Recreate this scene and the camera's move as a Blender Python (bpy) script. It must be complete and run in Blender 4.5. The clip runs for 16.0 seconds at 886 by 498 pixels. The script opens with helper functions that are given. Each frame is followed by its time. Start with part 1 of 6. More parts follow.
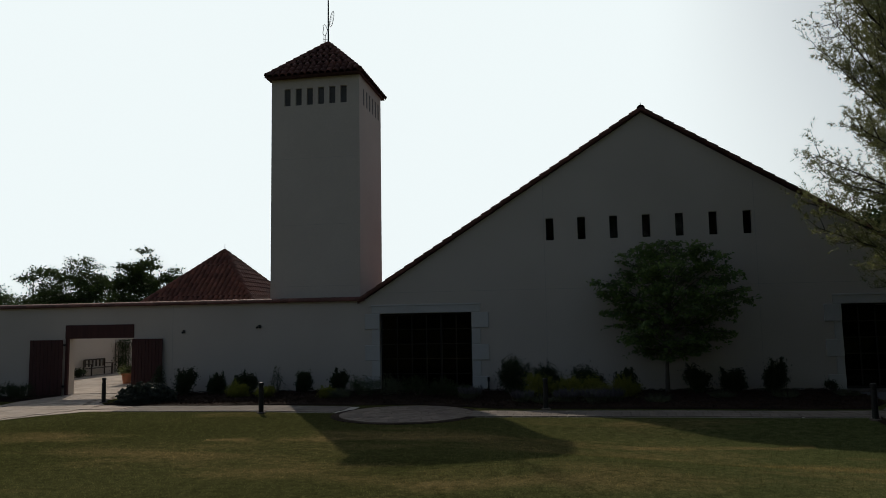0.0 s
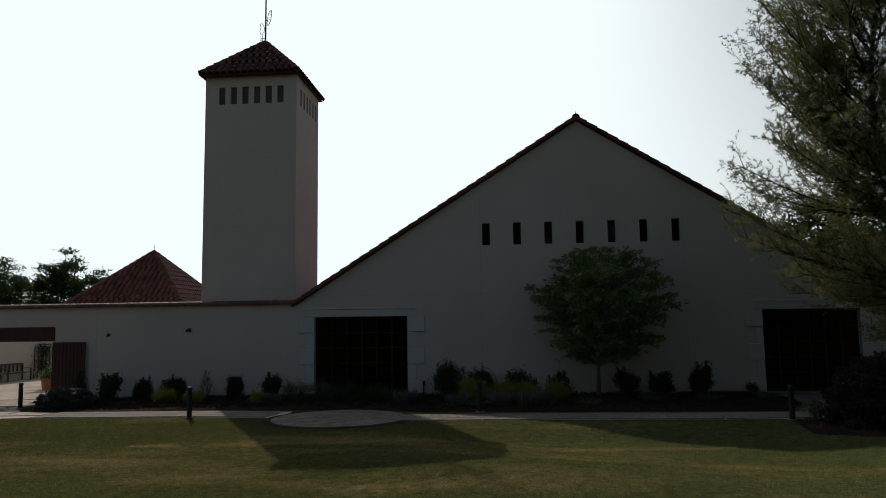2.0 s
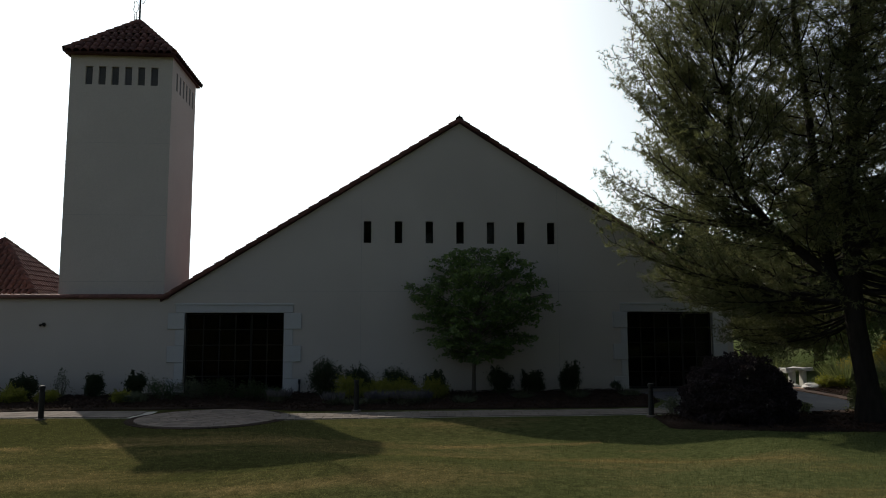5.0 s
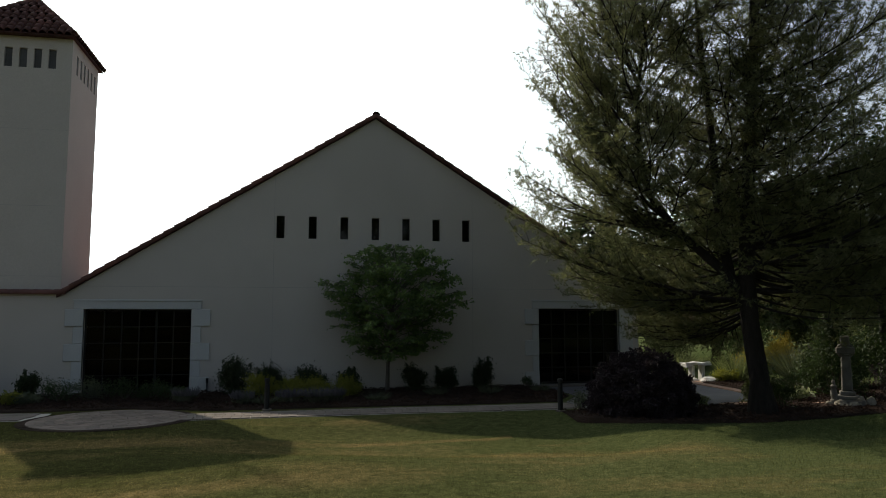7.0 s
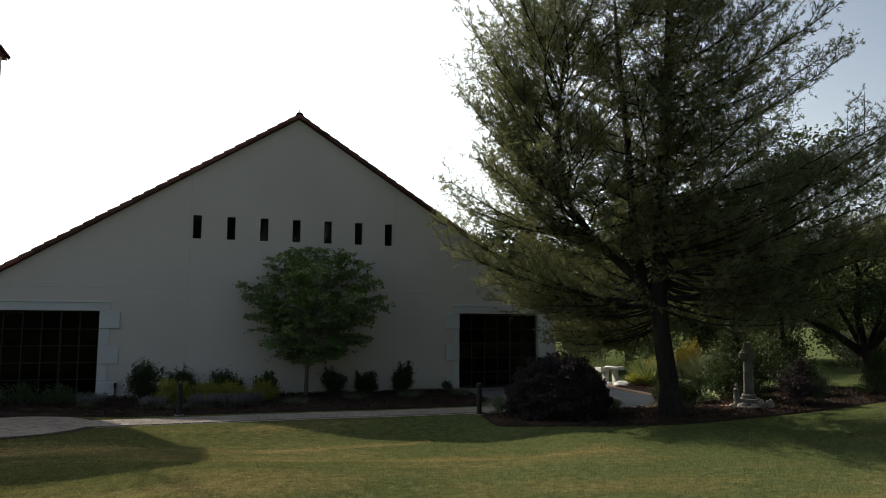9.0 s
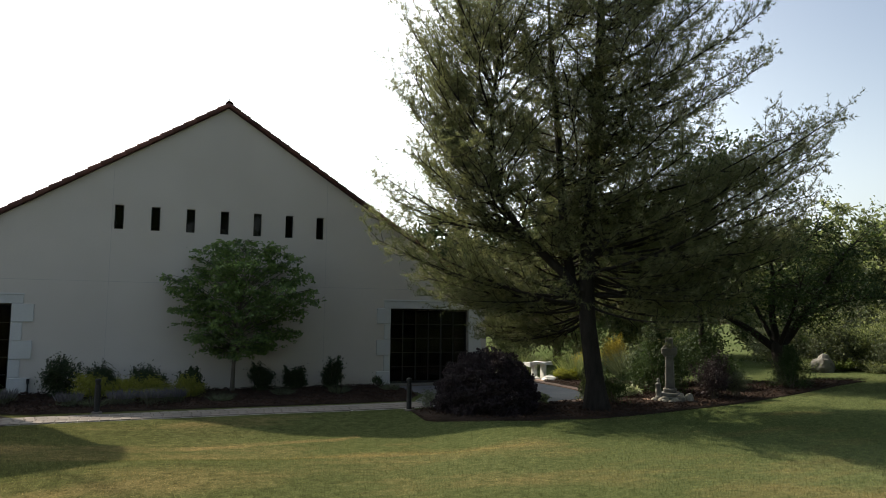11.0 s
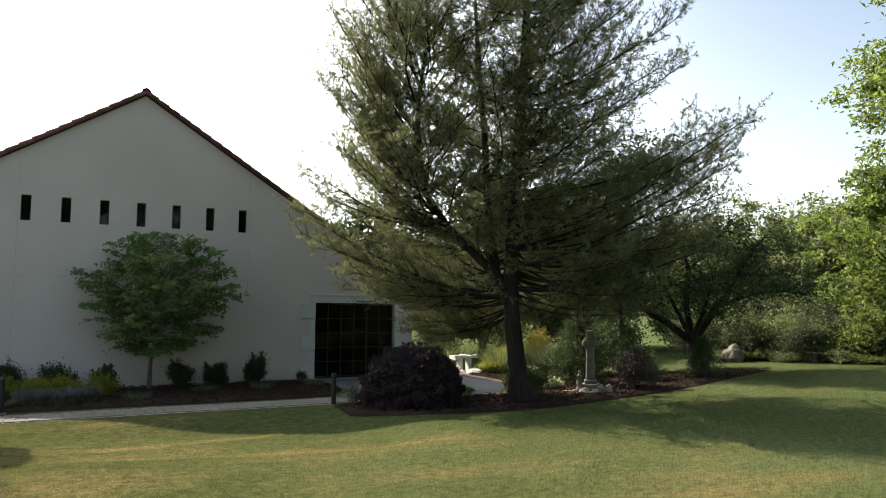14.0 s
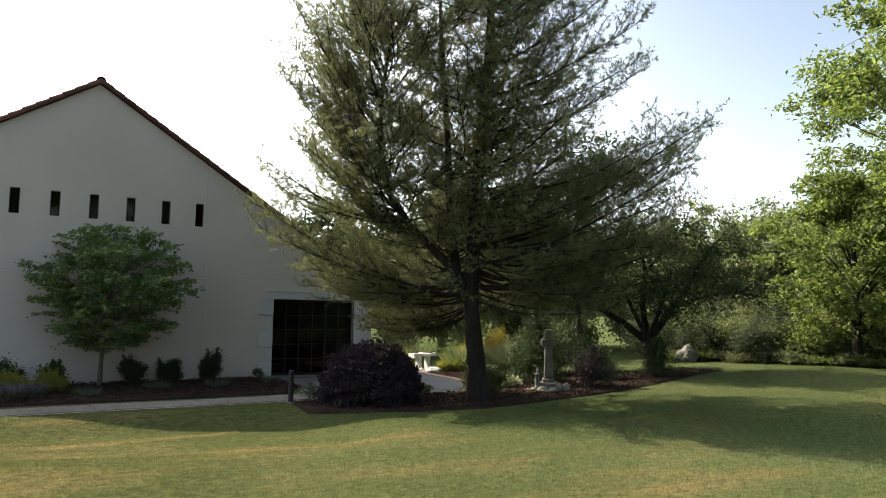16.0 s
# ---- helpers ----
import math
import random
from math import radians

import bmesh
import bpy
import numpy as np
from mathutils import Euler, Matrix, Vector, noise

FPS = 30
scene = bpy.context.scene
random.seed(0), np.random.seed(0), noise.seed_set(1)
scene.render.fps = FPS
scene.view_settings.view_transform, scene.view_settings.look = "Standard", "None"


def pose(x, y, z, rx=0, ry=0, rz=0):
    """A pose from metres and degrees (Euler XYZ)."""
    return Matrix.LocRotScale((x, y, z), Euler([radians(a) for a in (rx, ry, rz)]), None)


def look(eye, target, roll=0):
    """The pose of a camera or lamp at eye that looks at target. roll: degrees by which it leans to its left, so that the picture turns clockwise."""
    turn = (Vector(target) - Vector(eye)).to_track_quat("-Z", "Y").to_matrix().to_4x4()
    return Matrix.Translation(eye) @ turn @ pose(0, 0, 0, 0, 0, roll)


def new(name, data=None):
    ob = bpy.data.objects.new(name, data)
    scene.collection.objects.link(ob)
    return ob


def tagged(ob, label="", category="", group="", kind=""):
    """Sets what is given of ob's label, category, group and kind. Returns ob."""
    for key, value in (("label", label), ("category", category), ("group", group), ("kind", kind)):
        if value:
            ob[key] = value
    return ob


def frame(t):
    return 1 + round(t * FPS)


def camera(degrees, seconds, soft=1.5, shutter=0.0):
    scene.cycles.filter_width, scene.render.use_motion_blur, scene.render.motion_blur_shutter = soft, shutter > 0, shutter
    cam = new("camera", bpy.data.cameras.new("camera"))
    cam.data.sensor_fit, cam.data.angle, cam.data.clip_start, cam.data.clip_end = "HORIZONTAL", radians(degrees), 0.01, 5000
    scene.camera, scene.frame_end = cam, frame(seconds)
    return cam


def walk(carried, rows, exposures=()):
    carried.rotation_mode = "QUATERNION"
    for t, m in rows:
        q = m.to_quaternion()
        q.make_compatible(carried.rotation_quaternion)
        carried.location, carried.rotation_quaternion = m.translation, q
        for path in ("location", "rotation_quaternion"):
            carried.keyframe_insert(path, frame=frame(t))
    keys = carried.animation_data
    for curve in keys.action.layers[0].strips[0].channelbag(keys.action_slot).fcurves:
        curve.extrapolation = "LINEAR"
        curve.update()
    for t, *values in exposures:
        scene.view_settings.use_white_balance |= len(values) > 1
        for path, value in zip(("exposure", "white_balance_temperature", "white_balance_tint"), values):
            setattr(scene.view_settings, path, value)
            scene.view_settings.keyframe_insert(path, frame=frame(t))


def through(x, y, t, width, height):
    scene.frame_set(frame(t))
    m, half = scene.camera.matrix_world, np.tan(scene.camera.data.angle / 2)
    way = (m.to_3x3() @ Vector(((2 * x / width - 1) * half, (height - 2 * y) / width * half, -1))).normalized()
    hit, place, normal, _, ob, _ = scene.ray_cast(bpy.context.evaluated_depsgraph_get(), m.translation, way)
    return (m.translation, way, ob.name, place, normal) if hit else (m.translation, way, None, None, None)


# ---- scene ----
cam = camera(63.1, 16.0, 0.9)

PATH = [
    (0, (0.018, 0.026, 2.468), (-0.326, 1.986, 2.671), -1.0),
    (0.5, (0.008, 0.018, 2.449), (-0.304, 1.983, 2.654), -0.9),
    (1, (0.039, 0.042, 2.448), (-0.237, 2.012, 2.654), -0.9),
    (1.5, (0.024, 0.056, 2.434), (-0.203, 2.032, 2.644), -0.8),
    (2, (0.056, 0.052, 2.416), (-0.117, 2.033, 2.631), -0.8),
    (2.5, (0.053, 0.07, 2.403), (-0.062, 2.055, 2.621), -0.6),
    (3, (0.001, 0.089, 2.392), (-0.054, 2.076, 2.61), -0.4),
    (3.5, (-0.002, 0.08, 2.424), (-0.004, 2.068, 2.639), -0.3),
    (4, (0.014, 0.072, 2.399), (0.063, 2.06, 2.613), -0.2),
    (6.5, (0.036, 0.084, 2.425), (0.367, 2.046, 2.622), -0.1),
    (7, (0.044, 0.108, 2.428), (0.433, 2.06, 2.626), -0.1),
    (7.5, (0.054, 0.12, 2.426), (0.497, 2.06, 2.627), 0.0),
    (8, (0.067, 0.113, 2.424), (0.559, 2.04, 2.629), 0.1),
    (8.5, (0.032, 0.093, 2.416), (0.578, 2.006, 2.625), 0.2),
    (9, (0.047, 0.102, 2.429), (0.643, 1.999, 2.639), 0.3),
    (9.5, (0.063, 0.107, 2.431), (0.707, 1.989, 2.639), 0.5),
    (12, (0.096, 0.121, 2.441), (0.937, 1.925, 2.632), 0.4),
    (12.5, (0.102, 0.113, 2.453), (0.975, 1.902, 2.641), 0.3),
    (13, (0.102, 0.114, 2.46), (1.005, 1.889, 2.645), 0.2),
    (13.5, (0.125, 0.104, 2.431), (1.053, 1.866, 2.615), 0.2),
    (14, (0.123, 0.121, 2.462), (1.076, 1.87, 2.643), 0.3),
    (14.5, (0.101, 0.135, 2.45), (1.079, 1.871, 2.632), 0.4),
    (15, (0.11, 0.166, 2.441), (1.111, 1.888, 2.625), 0.6),
    (15.5, (0.112, 0.184, 2.437), (1.137, 1.891, 2.619), 0.8),
    (16, (0.12, 0.18, 2.43), (1.169, 1.873, 2.609), 0.9),
]
EXPOSURE = [(0, -0.77, 7020, 12), (4, -0.44, 6900, 12), (7, 0.1, 7200, 10), (9.5, 0.65, 7200, 10), (12.5, 1.4, 7300, 10), (16, 1.6, 7300, 10)]
walk(cam, [(t, look(eye, target, roll)) for t, eye, target, roll in PATH], EXPOSURE)

# ---- world, sun ----
SUN_EL, SUN_DIR = radians(38.3), Vector((-0.483, 0.876, 0)).normalized()
world = bpy.data.worlds.new("sky")
scene.world = world
world.use_nodes = True
_wn = world.node_tree
_sky = _wn.nodes.new("ShaderNodeTexSky")
_sky.sky_type = "NISHITA"
_sky.sun_disc = False
_sky.sun_elevation = SUN_EL
_sky.sun_rotation = math.atan2(SUN_DIR.x, SUN_DIR.y)
_sky.air_density, _sky.dust_density, _sky.ozone_density = 1.0, 4.0, 1.0
# summer haze: the brighter part of the sky, towards the sun, goes evenly white
_lum = _wn.nodes.new("ShaderNodeRGBToBW")
_wn.links.new(_sky.outputs[0], _lum.inputs[0])
_veil = _wn.nodes.new("ShaderNodeMapRange")
_veil.interpolation_type = "SMOOTHSTEP"
_veil.inputs["From Min"].default_value, _veil.inputs["From Max"].default_value = 1.8, 7.4
_wn.links.new(_lum.outputs[0], _veil.inputs["Value"])
_haze = _wn.nodes.new("ShaderNodeMix")
_haze.data_type = "RGBA"
_haze.inputs[7].default_value = (14.0, 16.2, 17.4, 1)
_wn.links.new(_veil.outputs[0], _haze.inputs[0])
_wn.links.new(_sky.outputs[0], _haze.inputs[6])
_wn.links.new(_haze.outputs[2], _wn.nodes["Background"].inputs[0])
_wn.nodes["Background"].inputs[1].default_value = 0.1
sun = new("sun", bpy.data.lights.new("sun", "SUN"))
sun.data.energy, sun.data.angle, sun.data.color = 3.7, radians(0.6), (1.0, 0.93, 0.82)
sun.matrix_world = look((0, 0, 30), Vector((0, 0, 30)) - Vector((SUN_DIR.x * math.cos(SUN_EL), SUN_DIR.y * math.cos(SUN_EL), math.sin(SUN_EL))))


# ---- materials ----
class Nodes:
    """A short way to write node materials."""

    def __init__(self, name):
        self.mat = bpy.data.materials.new(name)
        self.mat.use_nodes = True
        self.t = self.mat.node_tree
        self.bsdf = self.t.nodes["Principled BSDF"]
        self.out = self.t.nodes["Material Output"]

    def add(self, kind, **values):
        n = self.t.nodes.new(kind)
        for k, v in values.items():
            if k in n.inputs:
                n.inputs[k].default_value = v
        return n

    def link(self, a, b):
        self.t.links.new(a, b)

    def noise(self, scale, detail=4.0, rough=0.55, stretch=None, use_object=False):
        n = self.add("ShaderNodeTexNoise", Scale=scale, Detail=detail, Roughness=rough)
        if use_object:
            src = self.add("ShaderNodeTexCoord").outputs["Object"]
        else:
            src = self.add("ShaderNodeNewGeometry").outputs["Position"]
        if stretch:
            m = self.add("ShaderNodeMapping")
            m.inputs["Scale"].default_value = stretch
            self.link(src, m.inputs[0])
            src = m.outputs[0]
        self.link(src, n.inputs["Vector"])
        return n.outputs["Fac"]

    def ramp(self, fac, stops):
        r = self.add("ShaderNodeValToRGB")
        el = r.color_ramp.elements
        while len(el) < len(stops):
            el.new(0.5)
        for e, (p, c) in zip(el, stops):
            e.position, e.color = p, (*c, 1)
        self.link(fac, r.inputs[0])
        return r.outputs[0]

    def mix(self, fac, a, b, mode="MIX"):
        m = self.t.nodes.new("ShaderNodeMix")
        m.data_type, m.blend_type = "RGBA", mode
        for src, sock in ((fac, m.inputs[0]), (a, m.inputs[6]), (b, m.inputs[7])):
            if isinstance(src, (int, float)):
                sock.default_value = src
            elif isinstance(src, tuple):
                sock.default_value = (*src, 1)
            else:
                self.link(src, sock)
        return m.outputs[2]

    def math(self, op, a, b=0.0):
        m = self.t.nodes.new("ShaderNodeMath")
        m.operation = op
        for src, sock in ((a, m.inputs[0]), (b, m.inputs[1])):
            if isinstance(src, (int, float)):
                sock.default_value = src
            else:
                self.link(src, sock)
        return m.outputs[0]

    def worn_strip(self, xyz):
        """A dry line across the turf where a mower has scalped the lip of the bank."""
        wave = self.math("MULTIPLY", self.noise(0.5, 3.0), 1.3)
        y = self.math("ADD", self.math("SUBTRACT", xyz[1], self.math("MULTIPLY", xyz[0], 0.137)), wave)
        d = self.math("ABSOLUTE", self.math("SUBTRACT", y, 16.67))
        near = self.math("MULTIPLY", self.ramp(d, [(0.05, (1, 1, 1)), (0.3, (0, 0, 0))]), self.ramp(self.noise(0.7, 4.0), [(0.38, (0, 0, 0)), (0.55, (0.8, 0.8, 0.8))]))
        inside = self.math("MULTIPLY", self.math("GREATER_THAN", xyz[0], -8.0), self.math("LESS_THAN", xyz[0], 5.0))
        return self.math("MULTIPLY", near, inside)

    def bump(self, height, strength, distance=0.02):
        b = self.add("ShaderNodeBump", Strength=strength, Distance=distance)
        self.link(height, b.inputs["Height"])
        self.link(b.outputs[0], self.bsdf.inputs["Normal"])

    def base(self, colour, rough=0.8, metal=0.0, spec=0.3):
        if isinstance(colour, tuple):
            self.bsdf.inputs["Base Color"].default_value = (*colour, 1)
        else:
            self.link(colour, self.bsdf.inputs["Base Color"])
        self.bsdf.inputs["Roughness"].default_value = rough
        self.bsdf.inputs["Metallic"].default_value = metal
        self.bsdf.inputs["Specular IOR Level"].default_value = spec
        return self.mat


def rough_mat(name, dark, light, big=0.6, small=12.0, bump=0.3, dist=0.01, rough=0.85, metal=0.0, vary=0.0, spec=0.3, stretch=None):
    """A surface with stains at a large scale, grain at a small one, and relief."""
    n = Nodes(name)
    a = n.noise(big, 5.0, 0.6, stretch)
    b = n.noise(small, 4.0, 0.6, stretch)
    c = n.ramp(a, [(0.3, dark), (0.7, light)])
    g = n.ramp(b, [(0.25, (0.72, 0.72, 0.72)), (0.75, (1.0, 1.0, 1.0))])
    c = n.mix(0.6, c, g, "MULTIPLY")
    if vary:
        r = n.add("ShaderNodeObjectInfo").outputs["Random"]
        c = n.mix(vary, c, n.ramp(r, [(0.0, (0.45, 0.42, 0.4)), (0.5, (0.9, 0.9, 0.9)), (1.0, (1.25, 1.15, 1.1))]), "MULTIPLY")
    n.bump(b, bump, dist)
    return n.base(c, rough, metal, spec)


def leaf_mat(name, dark, light, through=0.35, rough=0.55, spec=0.25, glow=(1.3, 1.35, 0.85)):
    """Leaves: each its own tint, letting light through from behind."""
    n = Nodes(name)
    r = n.add("ShaderNodeNewGeometry").outputs["Random Per Island"]
    c = n.ramp(r, [(0.0, dark), (0.55, tuple((a + b) / 2 for a, b in zip(dark, light))), (1.0, light)])
    patch = n.ramp(n.noise(1.1, 3.0), [(0.3, (0.7, 0.7, 0.7)), (0.7, (1.1, 1.1, 1.0))])
    c = n.mix(0.8, c, patch, "MULTIPLY")
    n.base(c, rough, 0.0, spec)
    tr = n.add("ShaderNodeBsdfTranslucent")
    n.link(n.mix(1.0, c, glow, "MULTIPLY"), tr.inputs["Color"])
    m = n.add("ShaderNodeMixShader", Fac=through)
    n.link(n.bsdf.outputs[0], m.inputs[1])
    n.link(tr.outputs[0], m.inputs[2])
    n.link(m.outputs[0], n.out.inputs[0])
    return n.mat


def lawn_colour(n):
    """Green turf with straw-coloured dry streaks, lightened along x; the same for soil and blades."""
    streak = n.noise(0.34, 5.0, 0.62, (0.45, 1.25, 1.0))
    patch = n.noise(0.09, 3.0, 0.5)
    fine = n.noise(6.5, 7.0, 0.78, (0.8, 1.2, 1.0))
    green = n.mix(n.ramp(patch, [(0.35, (0, 0, 0)), (0.65, (1, 1, 1))]), (0.046, 0.049, 0.020), (0.068, 0.069, 0.031))
    dry = n.mix(fine, (0.125, 0.092, 0.047), (0.205, 0.152, 0.08))
    sep = n.add("ShaderNodeSeparateXYZ")
    n.link(n.add("ShaderNodeNewGeometry").outputs["Position"], sep.inputs[0])
    mr = n.add("ShaderNodeMapRange")
    n.link(sep.outputs[0], mr.inputs[0])
    for k, v in zip(("From Min", "From Max", "To Min", "To Max"), (4.0, 17.0, 0.0, 0.10)):
        mr.inputs[k].default_value = v
    # grass greener towards +x; lighter too, extra brightness put into the colour
    lush_lift = n.add("ShaderNodeMapRange")
    n.link(sep.outputs[0], lush_lift.inputs[0])
    lush_lift.inputs["From Min"].default_value, lush_lift.inputs["From Max"].default_value = -3.0, 13.0
    green = n.mix(lush_lift.outputs[0], green, n.mix(n.ramp(patch, [(0.35, (0, 0, 0)), (0.65, (1, 1, 1))]), (0.059, 0.078, 0.034), (0.091, 0.107, 0.053)))
    sub = n.add("ShaderNodeMath")
    sub.operation = "SUBTRACT"
    n.link(streak, sub.inputs[0])
    n.link(mr.outputs[0], sub.inputs[1])
    moist = n.add("ShaderNodeMapRange")
    n.link(sep.outputs[1], moist.inputs[0])
    for k, v in zip(("From Min", "From Max", "To Min", "To Max"), (15.6, 17.6, 0.0, 0.1)):
        moist.inputs[k].default_value = v
    streaks = n.math("SUBTRACT", sub.outputs[0], moist.outputs[0])
    strip = n.worn_strip(sep.outputs)
    c = n.mix(n.ramp(streaks, [(0.47, (0, 0, 0)), (0.68, (0.8, 0.8, 0.8))]), green, dry)
    c = n.mix(strip, c, dry)
    return n.mix(1.0, c, n.ramp(fine, [(0.34, (0.52, 0.57, 0.5)), (0.66, (1.5, 1.42, 1.35))]), "MULTIPLY"), fine


def lawn_mat(name, blades):
    n = Nodes(name)
    c, fine = lawn_colour(n)
    if blades:
        r = n.add("ShaderNodeNewGeometry").outputs["Random Per Island"]
        c = n.mix(0.8, c, n.ramp(r, [(0.0, (0.95, 1.0, 0.9)), (1.0, (2.7, 2.6, 2.4))]), "MULTIPLY")
        n.base(c, 1.0, 0.0, 0.0)
        tr = n.add("ShaderNodeBsdfTranslucent")
        n.link(c, tr.inputs["Color"])
        m = n.add("ShaderNodeMixShader", Fac=0.62)
        n.link(n.bsdf.outputs[0], m.inputs[1])
        n.link(tr.outputs[0], m.inputs[2])
        n.link(m.outputs[0], n.out.inputs[0])
        return n.mat
    tuft = n.noise(34.0, 3.0, 0.75)
    c = n.mix(0.75, c, n.ramp(tuft, [(0.32, (0.34, 0.4, 0.34)), (0.68, (1.5, 1.48, 1.4))]), "MULTIPLY")
    n.bump(tuft, 0.7, 0.03)
    return n.base(c, 1.0, 0.0, 0.0)


def glass_mat():
    n = Nodes("dark_glass")
    t, g = n.add("ShaderNodeBsdfTransparent"), n.add("ShaderNodeBsdfGlossy", Roughness=0.015)
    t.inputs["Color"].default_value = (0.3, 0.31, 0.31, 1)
    g.inputs["Color"].default_value = (0.75, 0.76, 0.76, 1)
    f = n.add("ShaderNodeFresnel", IOR=1.28)
    m = n.add("ShaderNodeMixShader")
    n.link(f.outputs[0], m.inputs[0])
    n.link(t.outputs[0], m.inputs[1])
    n.link(g.outputs[0], m.inputs[2])
    n.link(m.outputs[0], n.out.inputs[0])
    return n.mat


STUCCO = rough_mat("cream_stucco", (0.55, 0.50, 0.44), (0.62, 0.565, 0.50), 0.35, 30.0, 0.35, 0.006, 0.9, spec=0.15)
TRIM = rough_mat("white_trim_stucco", (0.53, 0.53, 0.505), (0.59, 0.59, 0.565), 0.8, 30.0, 0.25, 0.004, 0.85, spec=0.2)
JOINT = rough_mat("grey_joint_sealant", (0.42, 0.395, 0.36), (0.47, 0.44, 0.40), 1.0, 20.0, 0.1)
TILE = rough_mat("red_clay_tile", (0.110, 0.050, 0.042), (0.185, 0.080, 0.064), 1.2, 14.0, 0.3, 0.006, 0.75, vary=0.65)
BEAM = rough_mat("red_brown_paint", (0.055, 0.020, 0.019), (0.080, 0.029, 0.027), 1.5, 24.0, 0.25, 0.004, 0.6, vary=0.08, stretch=(6, 6, 0.6))
BRONZE = rough_mat("dark_bronze_metal", (0.008, 0.008, 0.008), (0.014, 0.013, 0.013), 2.0, 30.0, 0.05, 0.002, 0.6, 0.0)
BLACK = rough_mat("black_painted_metal", (0.012, 0.012, 0.012), (0.022, 0.022, 0.022), 2.0, 30.0, 0.05, 0.002, 0.5)
WIRE = rough_mat("grey_wire", (0.12, 0.12, 0.12), (0.2, 0.2, 0.2), 4.0, 40.0, 0.05, 0.002, 0.4, 0.8)
GLASS = glass_mat()
# near-black: the dimness of unlit rooms is put into the colour
INSIDE = rough_mat("unlit_interior", (0.03, 0.03, 0.03), (0.05, 0.045, 0.04), 0.6, 8.0, 0.1)
MULCH = rough_mat("bark_mulch", (0.022, 0.016, 0.013), (0.052, 0.035, 0.028), 0.9, 26.0, 1.0, 0.05, 0.95, spec=0.05)
CHIP = rough_mat("mulch_chip", (0.028, 0.02, 0.016), (0.085, 0.054, 0.04), 3.0, 60.0, 0.3, 0.004, 0.95, spec=0.05)
CONCRETE = rough_mat("path_concrete", (0.13, 0.112, 0.098), (0.19, 0.165, 0.145), 0.9, 40.0, 0.3, 0.004, 0.9, vary=0.3)
PAVER = rough_mat("pinkish_paver", (0.14, 0.115, 0.10), (0.22, 0.18, 0.155), 1.3, 40.0, 0.3, 0.004, 0.9, vary=0.55)
EDGING = rough_mat("terracotta_edging", (0.34, 0.21, 0.15), (0.44, 0.30, 0.22), 1.3, 40.0, 0.3, 0.004, 0.9, vary=0.5)
ASPHALT = rough_mat("worn_asphalt", (0.10, 0.10, 0.105), (0.15, 0.15, 0.155), 0.8, 60.0, 0.5, 0.005, 0.9)
COURT = rough_mat("courtyard_paver", (0.30, 0.25, 0.21), (0.40, 0.34, 0.29), 0.8, 20.0, 0.2, 0.004, 0.9, vary=0.35)
LOUVRE = rough_mat("grey_louvre_metal", (0.07, 0.07, 0.068), (0.11, 0.108, 0.105), 2.0, 30.0, 0.1, 0.003, 0.6)
STONE = rough_mat("weathered_stone", (0.11, 0.105, 0.095), (0.23, 0.22, 0.195), 3.0, 30.0, 0.5, 0.01, 0.9)
PALE = rough_mat("pale_field_stone", (0.22, 0.20, 0.16), (0.36, 0.33, 0.27), 4.0, 30.0, 0.5, 0.01, 0.9, vary=0.5)
WHITE = rough_mat("white_cast_stone", (0.62, 0.61, 0.58), (0.78, 0.77, 0.74), 2.5, 25.0, 0.3, 0.008, 0.8)
TERRACOTTA = rough_mat("terracotta_pot", (0.34, 0.13, 0.07), (0.45, 0.19, 0.11), 3.0, 30.0, 0.2, 0.004, 0.85)
TEAK = rough_mat("grey_teak", (0.05, 0.04, 0.03), (0.09, 0.07, 0.052), 3.0, 30.0, 0.3, 0.004, 0.8)
BARK = rough_mat("dark_pine_bark", (0.014, 0.012, 0.010), (0.036, 0.030, 0.025), 2.2, 16.0, 1.0, 0.05, 0.95, stretch=(3, 3, 0.7))
BARK2 = rough_mat("grey_smooth_bark", (0.075, 0.065, 0.052), (0.15, 0.13, 0.105), 3.0, 24.0, 0.5, 0.01, 0.9, stretch=(2, 2, 0.8))
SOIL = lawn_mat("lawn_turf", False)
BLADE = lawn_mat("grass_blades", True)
L_PINE = leaf_mat("pine_needles", (0.080, 0.094, 0.050), (0.215, 0.225, 0.125), 0.52, glow=(1.2, 1.2, 0.92))
L_DARK = leaf_mat("dark_green_leaves", (0.02, 0.04, 0.015), (0.055, 0.085, 0.03), 0.25)
L_YEW = leaf_mat("evergreen_shrub_leaves", (0.018, 0.032, 0.014), (0.05, 0.07, 0.028), 0.15)
L_MAPLE = leaf_mat("mid_green_leaves", (0.075, 0.125, 0.05), (0.20, 0.28, 0.11), 0.48)
L_YOUNG = leaf_mat("tiered_tree_leaves", (0.075, 0.13, 0.052), (0.21, 0.30, 0.115), 0.45, rough=0.42, spec=0.4)
L_WOOD = leaf_mat("woodland_leaves", (0.045, 0.062, 0.03), (0.27, 0.30, 0.17), 0.45)
L_BRIGHT = leaf_mat("sunlit_yellow_green_leaves", (0.06, 0.095, 0.035), (0.27, 0.32, 0.11), 0.5)
L_LIME = leaf_mat("lime_green_shrub_leaves", (0.15, 0.16, 0.03), (0.32, 0.32, 0.07), 0.35)
L_GOLD = leaf_mat("golden_shrub_leaves", (0.26, 0.20, 0.03), (0.46, 0.34, 0.05), 0.35)
L_PURPLE = leaf_mat("dark_purple_leaves", (0.013, 0.010, 0.013), (0.050, 0.032, 0.041), 0.15)
